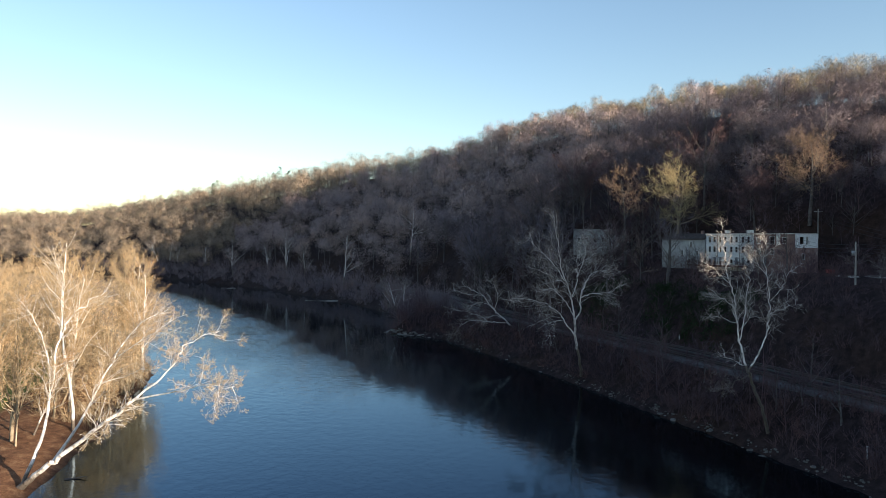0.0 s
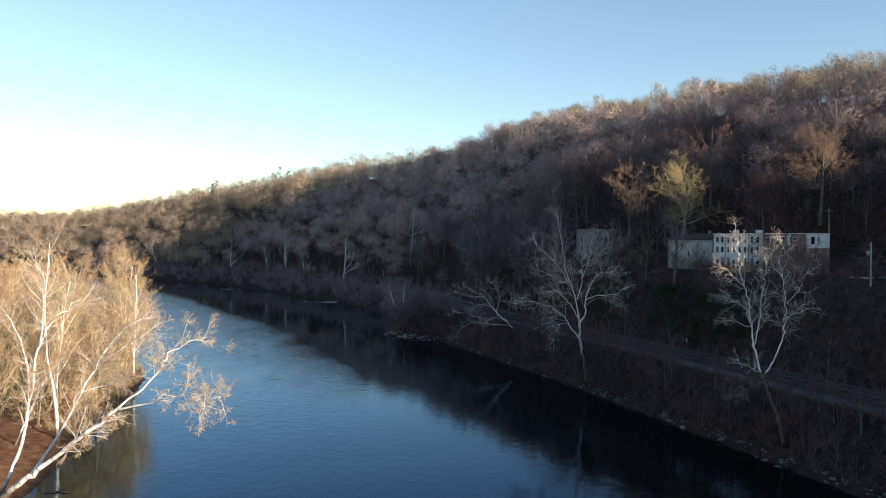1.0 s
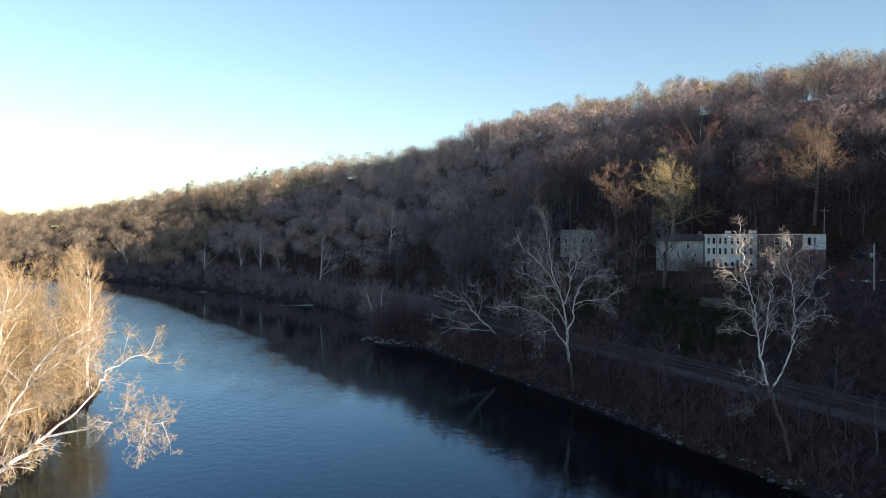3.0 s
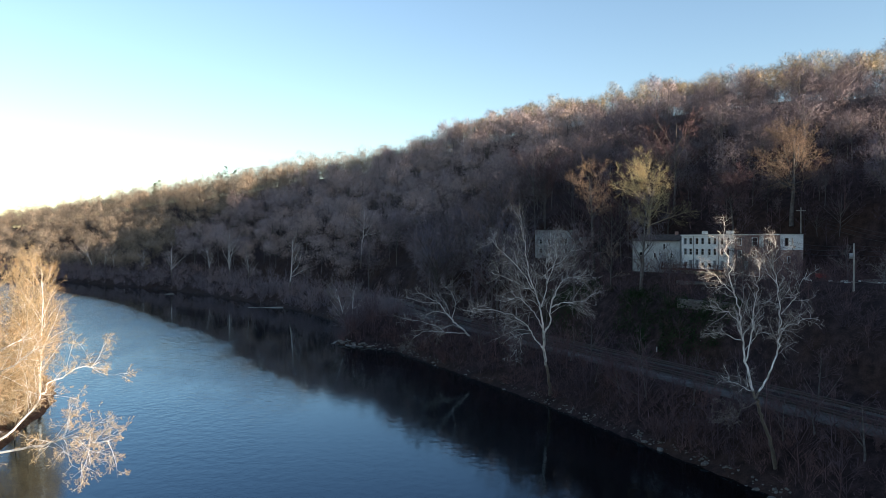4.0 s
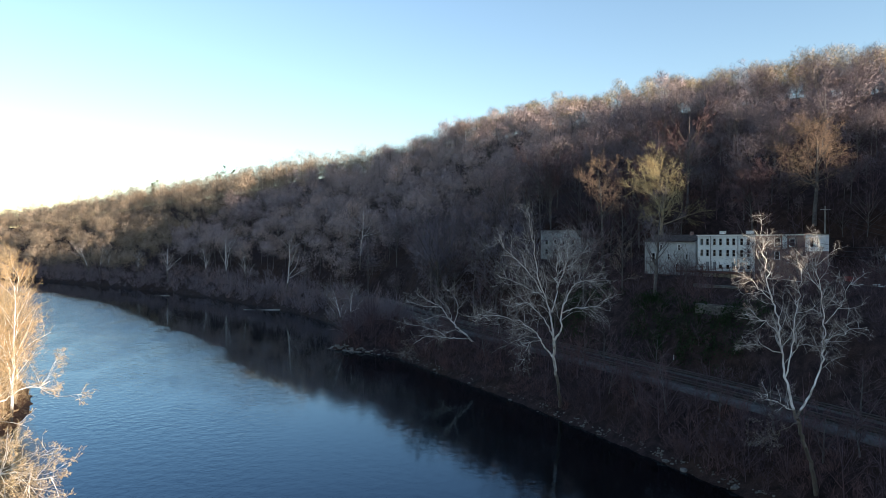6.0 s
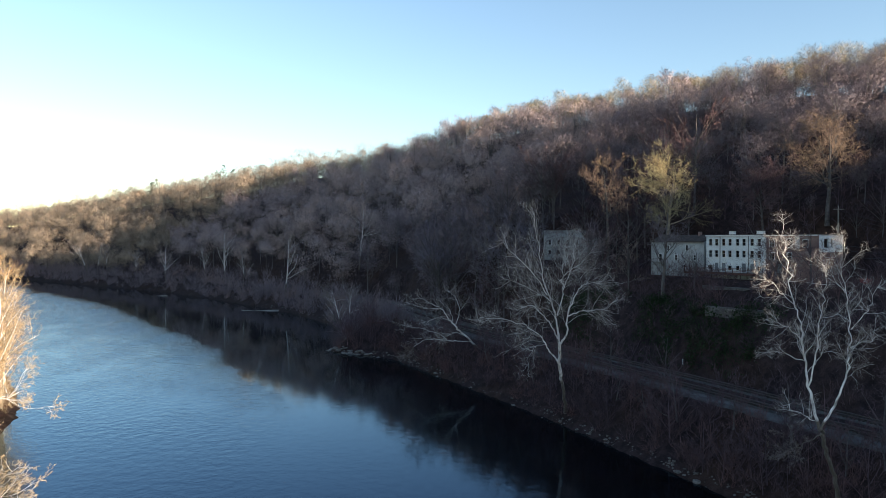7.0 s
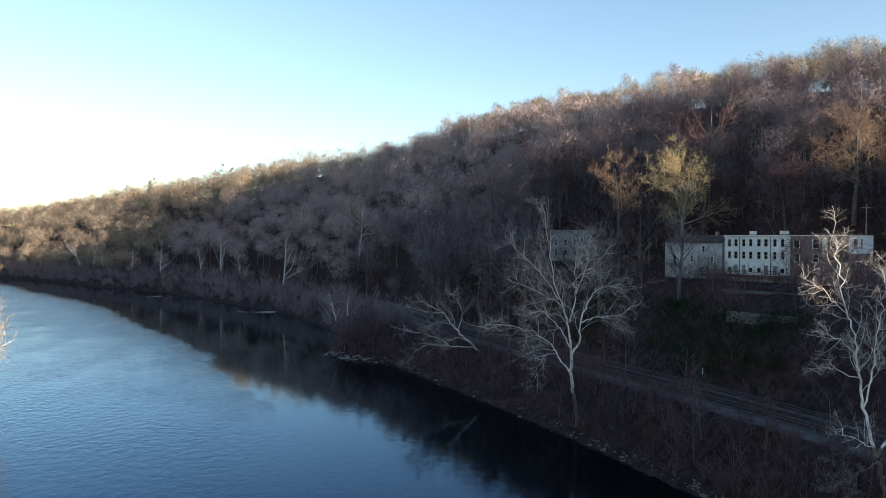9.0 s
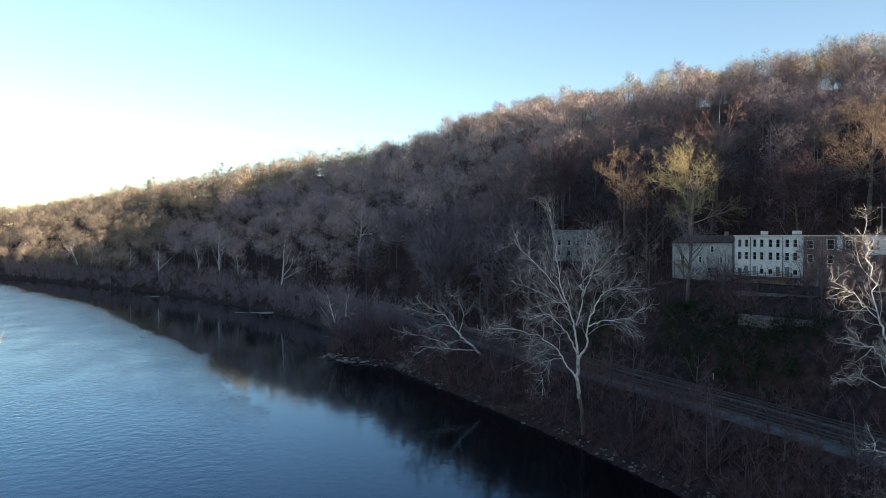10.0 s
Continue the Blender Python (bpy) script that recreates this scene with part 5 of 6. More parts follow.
def shell(ob, w, depth, h, wall, holes, z0=-0.5, y0=0.0):
    part("front_wall", pierced(0, w, y0, y0 + 0.25, z0, h, holes), wall, ob)
    part("side_wall", box(0, 0.25, y0 + 0.252, depth, z0, h), wall, ob)
    part("side_wall", box(w - 0.25, w, y0 + 0.252, depth, z0, h), wall, ob)
    part("back_wall", box(0.252, w - 0.252, depth - 0.25, depth, z0, h), wall, ob)
    # dark sheet set behind the windows in place of the rooms' shade
    part("interior", box(0.26, w - 0.26, y0 + 2.2, y0 + 2.3, z0, h - 0.3), DARK, ob)


ROW_AT = pose(67.0, 175.0, 25.6, 0, 0, math.degrees(math.atan2(-0.857, 0.516)))


def in_row(name, x, label, category="house", y=0.0):
    ob = new(name)
    ob.matrix_basis = ROW_AT @ Matrix.Translation((x, y, 0))
    return tagged(ob, label, category)


def white_row():
    ob = in_row("row_house", 0.0, "white three-storey row house with a flat roof above a wooden deck")
    cols = [1.23, 2.8, 4.7, 6.35, 8.3, 9.9, 11.9, 13.6]
    holes = [(c - 0.4, c + 0.4, z, z + 1.5) for z in (7.6, 4.95) for c in cols]
    doors = [2.8, 4.7, 9.9, 11.9]
    low = [1.23, 6.35, 8.3, 13.6]
    shell(ob, 15.2, 9.0, 10.0, SIDING, holes + [(c - 0.45, c + 0.45, 1.62, 3.6) for c in doors] + [(c - 0.45, c + 0.45, 2.1, 3.0) for c in low])
    for a, b, c, d in holes:
        window(ob, a, b, c, d)
    for c in low:
        window(ob, c - 0.45, c + 0.45, 2.1, 3.0, False)
    for c in doors:
        part("door", box(c - 0.45, c + 0.45, 0.1, 0.16, 1.62, 3.6), DOORPAINT, ob, "grey back door")
    part("roof", box(-0.15, 15.35, -0.35, 9.2, 10.0, 10.12), ROOFING, ob)
    part("cornice", box(-0.1, 15.3, -0.3, -0.004, 9.72, 9.99, 0.03), TRIM, ob)
    for x in (3.75, 11.0):
        part("downspout", box(x - 0.05, x + 0.05, -0.12, -0.004, 1.6, 9.7, 0.02), PIPE, ob)
    for x, w in ((6.2, 1.1), (13.3, 1.5)):
        ch = part("chimney", box(x - w / 2, x + w / 2, 0.6, 1.6, 10.12, 10.85, 0.02), TRIM, ob, "white-painted chimney")
        part("chimney_cap", box(x - w / 2 - 0.08, x + w / 2 + 0.08, 0.52, 1.68, 10.854, 10.95, 0.02), CONCRETE, ch)


def side_face(bm, x):
    """Turns a wall built along x so that it runs back from the front at that x, facing outward."""
    bmesh.ops.rotate(bm, cent=(0, 0, 0), matrix=Matrix.Rotation(math.pi / 2, 3, 'Z'), verts=bm.verts)
    bmesh.ops.translate(bm, vec=(x, 0, 0), verts=bm.verts)
    return bm


def brick_row():
    ob = in_row("row_house", 15.21, "weathered brick row houses with a white-sided end wall", y=0.12)
    w, deep = 11.5, 9.4
    holes = [(0.8, 1.9, 7.4, 8.9), (4.7, 6.0, 7.3, 9.1), (8.2, 9.3, 7.4, 8.9), (0.9, 1.9, 4.6, 6.1), (4.8, 5.8, 4.6, 6.1), (2.6, 3.6, 1.6, 3.7)]
    part("front_wall", pierced(0, w, 0, 0.25, -0.5, 9.95, holes), BRICKWORK, ob)
    for h in holes[:5]:
        window(ob, *h)
    part("door", box(2.6, 3.6, 0.1, 0.16, 1.6, 3.7), DOORPAINT, ob)
    part("patch", box(6.5, 7.6, -0.03, -0.004, 6.9, 9.7), SIDING, ob, "white-painted strip of wall")
    part("upper_side_wall", side_face(pierced(0.252, deep, 0, 0.25, 6.3, 9.95, [(2.0, 3.6, 7.3, 9.1), (4.6, 5.3, 7.3, 9.1)]), w), SIDING, ob, "white siding on the end wall")
    part("lower_side_wall", side_face(pierced(0.252, deep, 0.02, 0.25, -0.5, 6.296, [(3.0, 4.0, 3.4, 4.8)]), w), BRICKWORK, ob)
    for ya, yb, za, zb in ((2.0, 3.6, 7.3, 9.1), (4.6, 5.3, 7.3, 9.1), (3.0, 4.0, 3.4, 4.8)):
        bm = bmesh.new()
        t = 0.1
        add_box(bm, w - 0.1, w + 0.06, ya - t, ya, za - t, zb + t)
        add_box(bm, w - 0.1, w + 0.06, yb, yb + t, za - t, zb + t)
        add_box(bm, w - 0.1, w + 0.06, ya, yb, zb, zb + t)
        add_box(bm, w - 0.1, w + 0.08, ya, yb, za - t, za)
        c = part("window", bm, TRIM, ob)
        part("pane", box(w - 0.14, w - 0.12, ya, yb, za, zb), GLASS, c).visible_shadow = False
    part("back_wall", box(0, w - 0.26, deep - 0.25, deep, -0.5, 9.95), BRICKWORK, ob)
    # same dark sheet for the shade inside the brick row
    part("interior", box(0.01, w - 1.6, 2.2, 2.3, -0.5, 9.7), DARK, ob)
    part("roof", box(-0.004, w + 0.2, -0.3, deep + 0.2, 9.95, 10.07), ROOFING, ob)
    part("cornice", box(0.0, w, -0.2, -0.004, 9.72, 9.94, 0.02), TRIM, ob)


def gable_house():
    ob = in_row("old_house", -17.2, "weathered pale house with a dark shingled roof and a small balcony", y=0.9)
    holes = [(10.6, 11.3, 6.3, 7.6), (7.4, 8.1, 4.0, 5.2), (12.9, 13.6, 4.0, 5.2), (2.4, 3.4, 3.4, 5.4), (9.9, 10.6, 1.6, 2.8), (5.0, 5.7, 6.3, 7.5)]
    shell(ob, 15.9, 8.4, 8.4, STUCCO, holes)
    for h in holes:
        window(ob, *h)
    bm = bmesh.new()
    pts = [(-0.3, -0.5, 8.35), (16.1, -0.5, 8.35), (16.1, 4.2, 10.0), (-0.3, 4.2, 10.0), (-0.3, 8.9, 8.35), (16.1, 8.9, 8.35)]
    top = [bm.verts.new((x, y, z + 0.16)) for x, y, z in pts]
    low = [bm.verts.new(p) for p in pts]
    for q in ((0, 1, 2, 3), (3, 2, 5, 4)):
        bm.faces.new([top[k] for k in q])
        bm.faces.new([low[k] for k in reversed(q)])
    for a, b in ((0, 1), (1, 2), (2, 5), (5, 4), (4, 3), (3, 0)):
        bm.faces.new([low[a], low[b], top[b], top[a]])
    bmesh.ops.recalc_face_normals(bm, faces=bm.faces)
    part("roof", bm, ROOFING, ob)
    for x in (0.0, 15.65):
        bm = bmesh.new()
        f = [bm.verts.new(p) for p in ((x, 0.0, 8.4), (x, 8.4, 8.4), (x, 4.2, 9.98))]
        g = [bm.verts.new((v.co.x + 0.25, v.co.y, v.co.z)) for v in f]
        bm.faces.new(f)
        bm.faces.new(list(reversed(g)))
        for k in range(3):
            bm.faces.new([f[k], g[k], g[(k + 1) % 3], f[(k + 1) % 3]])
        bmesh.ops.recalc_face_normals(bm, faces=bm.faces)
        part("gable", bm, STUCCO, ob)
    bal = part("balcony", box(1.6, 4.4, -1.4, -0.004, 3.2, 3.36), GREYWOOD, ob, "weathered wooden balcony")
    for z in (3.8, 4.25):
        part("balcony_rail", box(1.6, 4.4, -1.4, -1.32, z, z + 0.07), GREYWOOD, bal)
    for x in (1.65, 3.0, 4.3):
        part("balcony_post", box(x, x + 0.1, -1.4, -1.31, -0.4, 4.3), GREYWOOD, bal)
    part("chimney", box(11.4, 12.1, 3.6, 4.3, 9.7, 10.9, 0.03), BRICKWORK, ob)


def deck():
    ob = in_row("wooden_deck", -3.6, "long red-brown wooden deck on posts behind the row house", "deck")
    L, out, z = 18.6, -3.4, 1.5
    for k in range(22):
        y = out + 0.06 + k * 0.15
        part("board", box(0, L, y, y + 0.135, z - 0.05, z), DECKWOOD, ob)
    part("beam", box(0, L, out + 0.1, out + 0.3, z - 0.36, z - 0.054), DECKWOOD, ob)
    part("fascia", box(0, L, out - 0.06, out + 0.05, z - 0.42, z + 0.02), DECKWOOD, ob)
    for k in range(11):
        x = k * (L - 0.12) / 10
        part("post", box(x, x + 0.12, out - 0.02, out + 0.09, z + 0.024, z + 1.05), DECKWOOD, ob)
        if k % 2 == 0:
            part("support", box(x, x + 0.14, out + 0.12, out + 0.27, -1.8, z - 0.364), GREYWOOD, ob)
    for h in (0.35, 0.68, 1.0):
        part("rail", box(0, L, out - 0.1, out - 0.03, z + h, z + h + 0.08), DECKWOOD, ob)


def fence(x0, x1, y, z0, high, step, mat, label):
    ob = in_row("board_fence", x0, label, "fence", y)
    n = int((x1 - x0) / step)
    for k in range(n + 1):
        part("post", box(k * step, k * step + 0.1, 0, 0.1, z0, z0 + high), mat, ob)
    for h in (0.35, 0.68, 0.97):
        part("rail", box(0, x1 - x0, -0.04, -0.003, z0 + high * h - 0.14, z0 + high * h), mat, ob)


white_row()
brick_row()
gable_house()
deck()
fence(-2.0, 12.5, -5.2, -1.3, 1.1, 1.45, GREYWOOD, "grey board fence below the deck")
fence(12.7, 20.5, -5.6, -1.5, 1.5, 1.3, GREYWOOD, "leaning grey board fence at the edge of the yard")


def retaining_wall(x, y, length, z0, z1, label):
    ob = new("retaining_wall")
    ob.matrix_basis = pose(x, y, 0, 0, 0, math.degrees(math.atan2(-0.857, 0.516)))
    rng = random.Random(9)
    part("wall_body", box(0, length, 0.02, 0.6, z0, z1), CONCRETE, ob)
    part("coping", box(-0.1, length + 0.1, -0.08, 0.66, z1 + 0.003, z1 + 0.2, 0.03), CONCRETE, ob)
    h = (z1 - z0) / 5
    for r in range(5):
        u = -rng.random() * 0.8
        while u < length:
            w = rng.uniform(0.7, 1.4)
            a, b = max(u, 0), min(u + w - 0.03, length)
            if b - a > 0.1:
                part("stone", box(a, b, -0.05 - rng.random() * 0.05, 0.018, z0 + r * h + 0.015, z0 + (r + 1) * h - 0.015, 0.02), STONE, ob)
            u += w
    return tagged(ob, label, "wall")


retaining_wall(57.6, 152.2, 14.0, 19.0, 20.9, "old stone retaining wall with a pale coping on the slope")
retaining_wall(61.5, 163.5, 20.0, 22.3, 24.3, "dark stone retaining wall below the yard")


def upper_house():
    ob = new("stone_house")
    ob.matrix_basis = pose(40.5, 244.5, 27.8, 0, 0, -24)
    holes = [(x, x + 0.9, z, z + 1.5) for z in (2.0, 5.2) for x in (1.6, 4.6, 7.6, 10.6)]
    shell(ob, 13.0, 9.0, 9.9, STUCCO, holes)
    for h in holes:
        window(ob, *h)
    part("roof", box(-0.3, 13.3, -0.3, 9.3, 9.9, 10.1), ROOFING, ob)
    part("wing_wall", box(13.02, 19.0, 0.6, 8.4, -0.5, 7.6), STUCCO, ob)
    bm = bmesh.new()
    f = [bm.verts.new(p) for p in ((12.99, 0.3, 7.6), (19.3, 0.3, 7.6), (16.0, 0.3, 10.3))]
    g = [bm.verts.new((v.co.x, 8.7, v.co.z)) for v in f]
    bm.faces.new(f)
    bm.faces.new(list(reversed(g)))
    for k in range(3):
        bm.faces.new([f[k], g[k], g[(k + 1) % 3], f[(k + 1) % 3]])
    bmesh.ops.recalc_face_normals(bm, faces=bm.faces)
    part("wing_roof", bm, ROOFING, ob)
    tagged(ob, "pale grey house half hidden behind bare trees up the slope", "house")


upper_house()


def ridge_house(x, y, w, d, h, roof_h, turn, mat, label, spire=0.0):
    ob = new("hilltop_house")
    ob.matrix_basis = pose(x, y, gz(x, y) - 0.5, 0, 0, turn)
    holes = [(w * u, w * u + 1.2, z, z + 1.6) for u in (0.12, 0.42, 0.72) for z in (h - 2.6, h - 5.8)]
    shell(ob, w, d, h, mat, holes)
    for q in holes:
        window(ob, *q)
    bm = bmesh.new()
    f = [bm.verts.new(p) for p in ((-0.4, -0.4, h), (-0.4, d + 0.4, h), (-0.4, d / 2, h + roof_h))]
    g = [bm.verts.new((w + 0.4, v.co.y, v.co.z)) for v in f]
    bm.faces.new(f)
    bm.faces.new(list(reversed(g)))
    for k in range(3):
        bm.faces.new([f[k], g[k], g[(k + 1) % 3], f[(k + 1) % 3]])
    bmesh.ops.recalc_face_normals(bm, faces=bm.faces)
    part("roof", bm, ROOFING, ob)
    if spire:
        bm = bmesh.new()
        add_box(bm, w * 0.4, w * 0.4 + 1.4, d / 2 - 0.7, d / 2 + 0.7, h + 0.4, h + roof_h + 1.6)
        r = bmesh.ops.create_cone(bm, segments=8, radius1=0.95, radius2=0.05, depth=spire, cap_ends=True)
        bmesh.ops.translate(bm, vec=(w * 0.4 + 0.7, d / 2, h + roof_h + 1.6 + spire / 2), verts=r["verts"])
        part("spire", bm, ROOFING, ob, "slim dark spire")
    tagged(ob, label, "house")


ridge_house(136, 490, 14, 9, 15, 4, -15, SIDING, "white house with a dark spire among the trees on the ridge", 8.0)
ridge_house(80, 497, 11, 8, 11, 3.0, -10, SIDING, "pale house glimpsed between bare trees near the ridge")

# ---- poles, cables, yard clutter ----
POLEWOOD = surface("grey_pole_wood", [(0.3, (0.20, 0.185, 0.17)), (0.7, (0.36, 0.34, 0.31))], 1.5, 18.0, 0.85, 0.4, 0.01, stretch=(1, 1, 0.2))
METAL = surface("grey_painted_metal", [(0.3, (0.28, 0.29, 0.30)), (0.7, (0.40, 0.41, 0.42))], 2.0, 15.0, 0.45, 0.1, 0.005, metal=0.2)
RUBBER = surface("black_cable", [(0.3, (0.015, 0.015, 0.015)), (0.7, (0.03, 0.03, 0.03))], 2.0, 15.0, 0.6, 0)
REDPAINT = surface("faded_red_paint", [(0.3, (0.20, 0.03, 0.03)), (0.7, (0.30, 0.06, 0.055))], 1.5, 12.0, 0.5, 0.2, 0.01)
SAND = surface("wet_gravel_bar", [(0.3, (0.14, 0.12, 0.10)), (0.7, (0.28, 0.25, 0.22))], 0.8, 7.0, 0.9, 0.6, 0.05, vary=0.1)
WHITEPOST = surface("white_post_paint", [(0.3, (0.55, 0.55, 0.52)), (0.7, (0.72, 0.72, 0.70))], 2.0, 15.0, 0.6, 0.1, 0.005)


def utility_pole(x, y, top, can, label):
    z = gz(x, y)
    ob = new("utility_pole")
    ob.matrix_basis = pose(x, y, z - 0.3)
    h = top - z + 0.3
    c = new("shaft", mesh_from("shaft", *tubes([(0, 0, 0, 0.03, 0, h * 0.5, 0.2, 0.17), (0.03, 0, h * 0.5, 0, 0, h, 0.17, 0.13)], 10), POLEWOOD, True))
    c.parent = ob
    part("top_cap", box(-0.12, 0.12, -0.12, 0.12, h - 0.02, h + 0.03, 0.02), POLEWOOD, ob)
    if can:
        bm = bmesh.new()
        r = bmesh.ops.create_cone(bm, segments=14, radius1=0.3, radius2=0.3, depth=1.0, cap_ends=True)
        bmesh.ops.translate(bm, vec=(-0.5, 0, h - 2.2), verts=r["verts"])
        t = part("transformer", bm, METAL, ob, "grey transformer can", True)
        part("bracket", box(-0.22, -0.12, -0.06, 0.06, h - 2.5, h - 1.9), METAL, t)
    else:
        part("crossarm", box(-1.2, 1.2, -0.2, -0.14, h - 0.7, h - 0.55, 0.01), POLEWOOD, ob)
    for dx in (-0.08, 0.08):
        part("insulator", box(dx - 0.04, dx + 0.04, -0.04, 0.04, h + 0.034, h + 0.2, 0.015), METAL, ob)
    return tagged(ob, label, "utility pole", "utility poles")


utility_pole(81.3, 125.5, 33.4, True, "grey wooden utility pole with a transformer near the yard")
utility_pole(93.5, 166.5, 42.0, False, "tall wooden utility pole behind the row houses")
utility_pole(100.0, 132.0, 34.5, False, "wooden utility pole at the edge of the yard")


def cable(a, b, sag, label):
    a, b = np.array(a, float), np.array(b, float)
    u = np.linspace(0, 1, 17)[:, None]
    p = a + (b - a) * u
    p[:, 2] -= (4 * sag * u * (1 - u))[:, 0]
    ob = new("overhead_cable", mesh_from("cable", *tubes(np.hstack([p[:-1], p[1:], np.full((16, 2), 0.025)]), 4), RUBBER))
    return tagged(ob, label, "cable", "overhead cables")


for dz, sag in ((0.0, 0.8), (-0.7, 1.0), (-1.6, 1.1)):
    cable((81.3, 125.5, 33.2 + dz), (80.6, 152.4, 34.6 + dz), sag, "black overhead cable from the pole to the end house")
    cable((81.3, 125.5, 33.2 + dz), (100.0, 132.0, 34.2 + dz), sag, "black overhead cable between the poles")
    cable((93.5, 166.5, 41.2 + dz), (100.0, 132.0, 34.2 + dz), sag, "black overhead cable down the yard")


def yard_clutter():
    rng = random.Random(4)
    for k in range(26):
        x, y = rng.uniform(84, 98), rng.uniform(131, 144)
        L, w = rng.uniform(1.2, 4.5), rng.uniform(0.15, 0.4)
        ob = new("scrap_board", None)
        ob.matrix_basis = pose(x, y, gz(x, y) + 0.1 + rng.random() * 0.15, rng.uniform(-5, 5), rng.uniform(-4, 4), rng.uniform(0, 180))
        part("plank", box(-L / 2, L / 2, -w / 2, w / 2, -0.25, 0.06, 0.01), GREYWOOD if k % 3 else TRIM, ob)
        tagged(ob, "weathered scrap lumber heaped in the yard", "scrap wood", "scrap lumber")
    ob = new("dumper_trailer")
    ob.matrix_basis = pose(85.0, 143.0, gz(85.0, 143.0), 0, 0, 75) @ Matrix.Diagonal((0.75, 0.75, 0.75, 1))
    tub = bmesh.new()
    add_box(tub, -1.5, 1.5, -0.9, 0.9, 0.7, 1.9)
    bmesh.ops.scale(tub, vec=(1.15, 1.15, 1), verts=[v for v in tub.verts if v.co.z > 1.5])
    inner = [f for f in tub.faces if f.normal.z > 0.5]
    r = bmesh.ops.inset_individual(tub, faces=inner, thickness=0.1)
    bmesh.ops.translate(tub, vec=(0, 0, -0.8), verts=list({v for f in inner for v in f.verts}))
    part("tub", tub, REDPAINT, ob)
    for s in (-1, 1):
        bm = bmesh.new()
        bmesh.ops.create_cone(bm, segments=16, radius1=0.42, radius2=0.42, depth=0.25, cap_ends=True)
        bmesh.ops.rotate(bm, cent=(0, 0, 0), matrix=Matrix.Rotation(math.pi / 2, 3, 'X'), verts=bm.verts)
        bmesh.ops.translate(bm, vec=(0, s * 1.0, 0.42), verts=bm.verts)
        part("wheel", bm, RUBBER, ob)
    part("drawbar", box(1.5, 3.0, -0.06, 0.06, 0.55, 0.68), REDPAINT, ob)
    tagged(ob, "faded red tipping trailer parked among scrap in the yard", "trailer")


yard_clutter()


def marker_post(x, y, h, label):
    ob = new("marker_post", None)
    ob.matrix_basis = pose(x, y, gz(x, y) - 0.2)
    part("shaft", box(-0.07, 0.07, -0.07, 0.07, 0, h, 0.015), WHITEPOST, ob)
    part("cap", box(-0.09, 0.09, -0.09, 0.09, h, h + 0.06, 0.01), WHITEPOST, ob)
    tagged(ob, label, "post")


marker_post(52.2, 150.0, 2.2, "slim white marker post beside the railway")
marker_post(-225.0, 541.0, 2.6, "small white marker post on the far shore")
marker_post(56.5, 76.0, 2.0, "slim pale marker post on the river bank")


# ---- stones, bars, drift ----
def stone_mesh(seed, flat=0.6):
    rng = np.random.default_rng(seed)
    bm = bmesh.new()
    bmesh.ops.create_icosphere(bm, subdivisions=1, radius=1.0)
    for v in bm.verts:
        v.co *= rng.uniform(0.65, 1.1)
        v.co.z *= flat
    V, F = np.array([v.co for v in bm.verts]), np.array([[v.index for v in f.verts] for f in bm.faces])
    bm.free()
    return V, F


pebbles = [stone_mesh(900 + k, f) for k, f in enumerate([0.45, 0.6, 0.7, 0.5])]


def shore_pick(lo, hi, d0, d1):
    def pick(rng, count):
        k = rng.integers(len(SHORE_R) - 1, size=count * 30)
        u = rng.random(count * 30)[:, None]
        p = SHORE_R[k] * (1 - u) + SHORE_R[k + 1] * u
        t = SHORE_R[k + 1] - SHORE_R[k]
        t = t / np.linalg.norm(t, axis=1, keepdims=True)
        off = rng.uniform(d0, d1, count * 30)
        p = p + np.stack([t[:, 1], -t[:, 0]], -1) * off[:, None]
        m = (p[:, 1] > lo) & (p[:, 1] < hi)
        return p[m][:count, 0], p[m][:count, 1]
    return pick


scatter_stuff("shore_stones", 26, 1500, shore_pick(50, 260, -0.5, 1.6), pebbles, STONE, "grey stones strewn along the water's edge", "stones", (0.08, 0.36))
scatter_stuff("far_shore_stones", 27, 500, shore_pick(240, 620, -0.4, 1.8), pebbles, STONE, "pale stones along the far water's edge", "stones", (0.2, 0.7))


def rocks():
    rng = np.random.default_rng(12)
    me = [mesh_from("rock", *p, STONE) for p in pebbles]
    sx, sy = shore_pick(70, 200, -0.6, 0.8)(rng, 70)
    for k in range(70):
        tip = k < 45
        x, y = (rng.uniform(-29.5, -12), 0) if tip else (0, 0)
        if tip:
            y = 231 - (x + 29) * 0.80 + rng.uniform(-0.4, 2.6)
        else:
            x, y = float(sx[k]), float(sy[k])
        ob = new("rock", me[int(rng.integers(4))])
        s = rng.uniform(0.5, 1.3) if tip else rng.uniform(0.35, 0.8)
        ob.matrix_basis = pose(x, y, max(gz(x, y), -0.2) + 0.05, 0, 0, rng.uniform(0, 360))
        ob.scale = (s * 1.3, s, s * 0.8)
        tagged(ob, "flat grey rock at the water's edge", "rock", "shore rocks")


rocks()


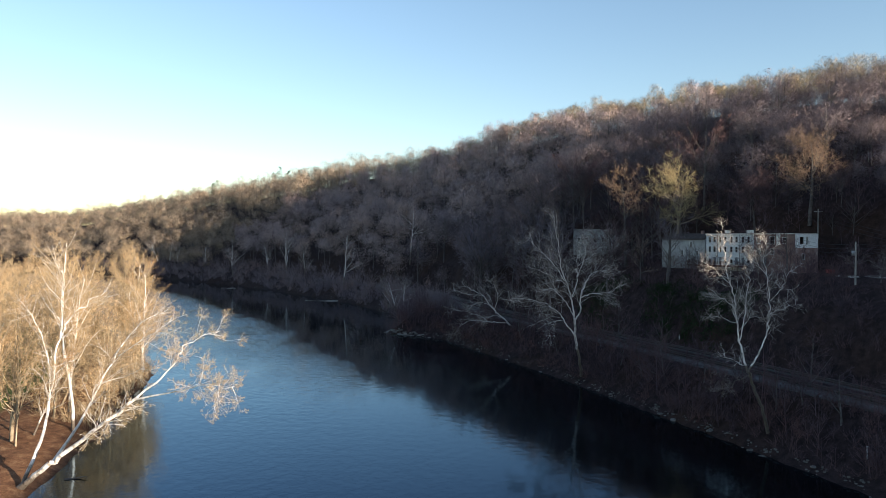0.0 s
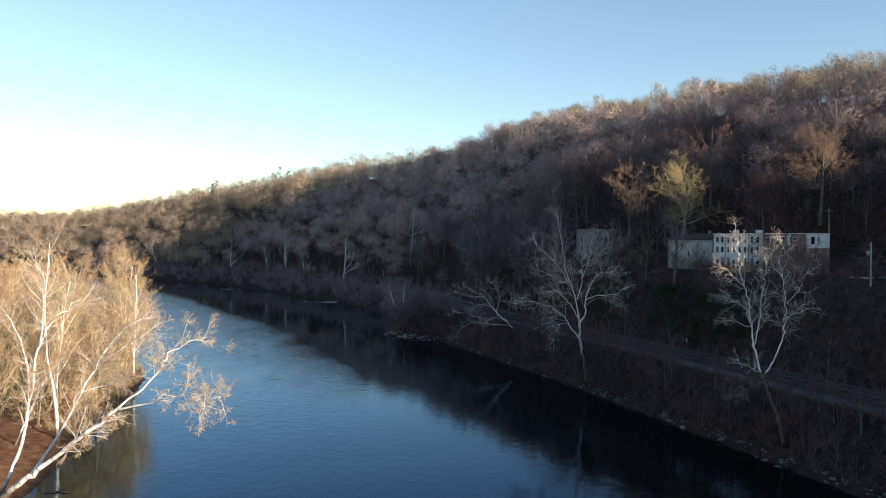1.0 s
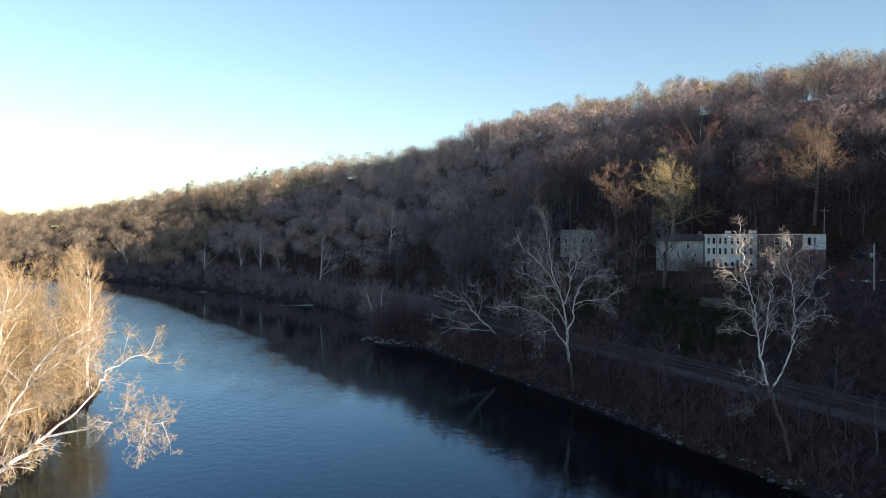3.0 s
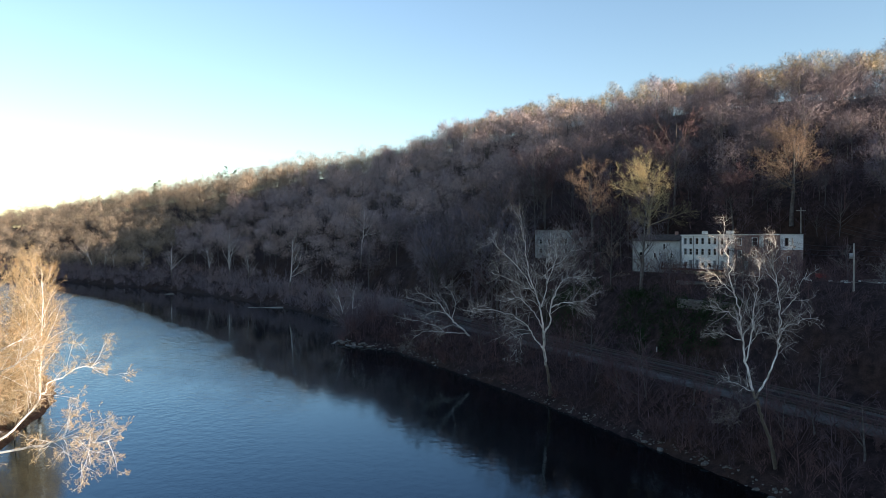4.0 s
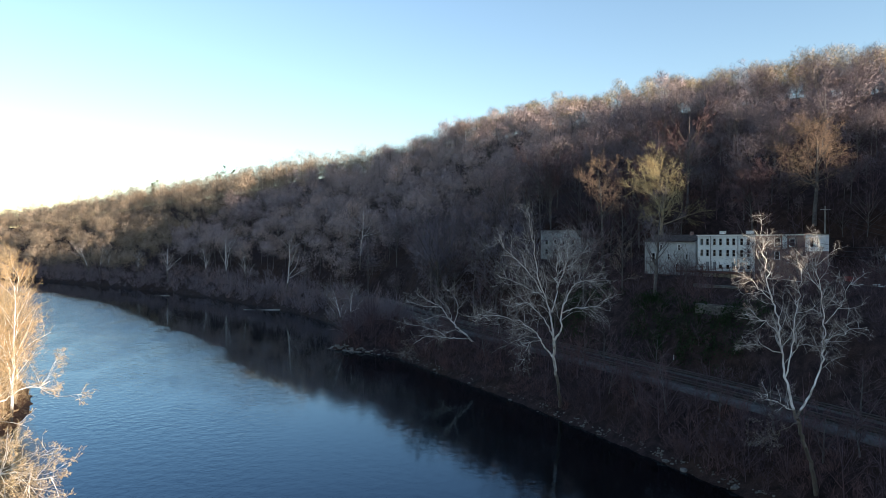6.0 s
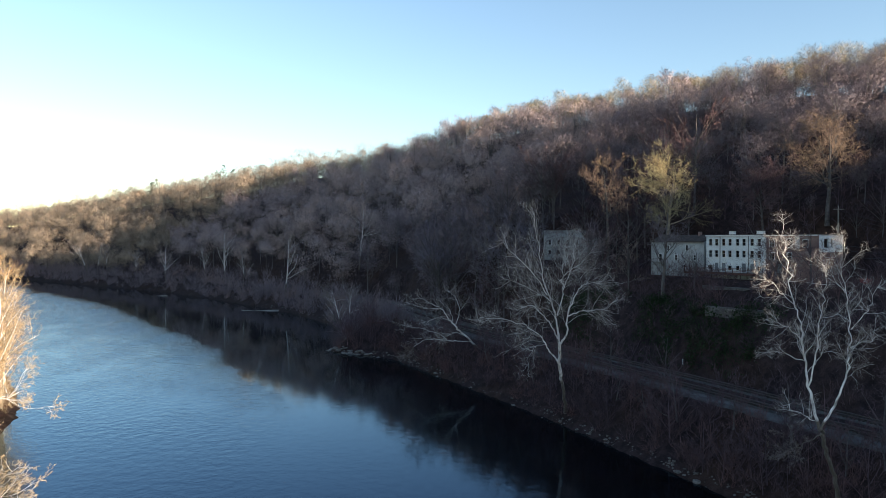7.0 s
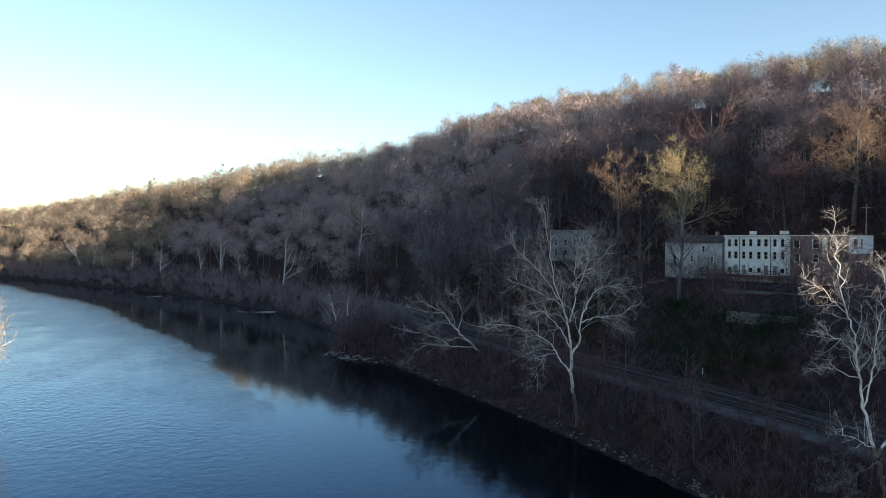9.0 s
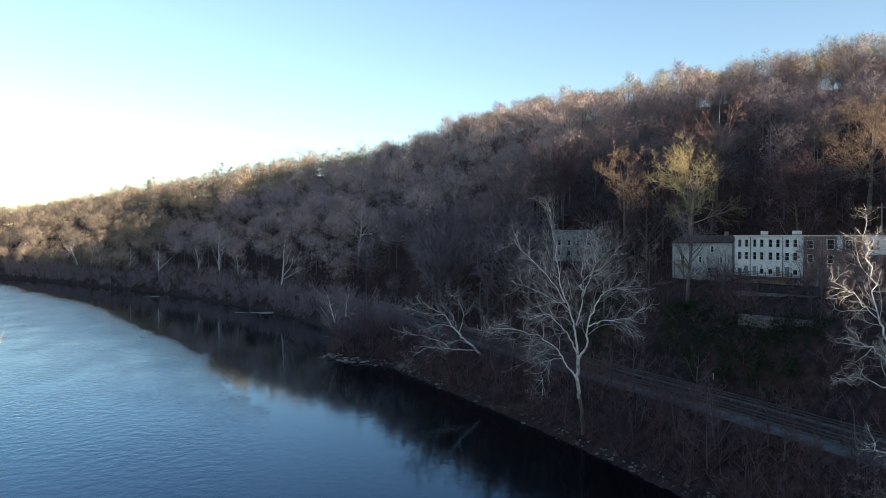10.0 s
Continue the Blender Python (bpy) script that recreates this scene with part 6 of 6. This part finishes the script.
def gravel_bar(x, y, length, width, turn, label):
    n, m = 24, 7
    rng = np.random.default_rng(int(abs(x)))
    V, F = [], []
    for i in range(n + 1):
        for j in range(m + 1):
            u, v = i / n * 2 - 1, j / m * 2 - 1
            w = width * math.sqrt(max(0, 1 - u * u)) * (0.8 + 0.3 * math.sin(u * 5) + rng.uniform(-0.12, 0.12))
            V.append((u * length, v * w + 0.9 * math.sin(u * 2.2), (1 - v * v) * (0.42 + 0.2 * math.sin(u * 3)) - 0.2 + rng.uniform(-0.05, 0.05)))
    for i in range(n):
        for j in range(m):
            a = i * (m + 1) + j
            F.append((a, a + m + 1, a + m + 2, a + 1))
    ob = new("gravel_bar", mesh_from("gravel_bar", V, F, SAND, True))
    ob.matrix_basis = pose(x, y, 0.02, 0, 0, turn)
    tagged(ob, label, "gravel bar")


gravel_bar(-77.0, 360.0, 12.0, 3.6, -12, "low pale gravel bar just above the water")
gravel_bar(-163.0, 455.0, 5.0, 1.4, -8, "thin gravel bar breaking the dark water")


def driftwood(x, y, L, turn, label):
    rng = np.random.default_rng(int(abs(x) * 7))
    segs, p, d = [], np.array([0.0, 0, 0.05]), np.array([1.0, 0, 0.05])
    for k in range(6):
        q = p + d * L / 6
        segs.append((*p, *q, 0.16 * (1 - k * 0.12), 0.16 * (0.88 - k * 0.12)))
        p, d = q, turned(rng, d, 0.15)
    ob = new("driftwood", None)
    ob.matrix_basis = pose(x, y, max(gz(x, y), 0.0), 0, 0, turn)
    c = new("log", mesh_from("log", *tubes(segs, 7), BARK_GREY, True))
    c.parent = ob
    c = new("snag", mesh_from("snag", *tubes([(L * 0.4, 0, 0.1, L * 0.5, 0.5, 0.8, 0.06, 0.02)], 5), BARK_GREY, True))
    c.parent = ob
    tagged(ob, label, "driftwood")


driftwood(-57.0, 73.0, 3.0, 10, "dark waterlogged branch at the water's edge")
driftwood(-120.0, 436.0, 6.0, -20, "bleached fallen branch on the far bank")
driftwood(31.0, 129.0, 4.0, -60, "fallen grey branch on the stony shore")
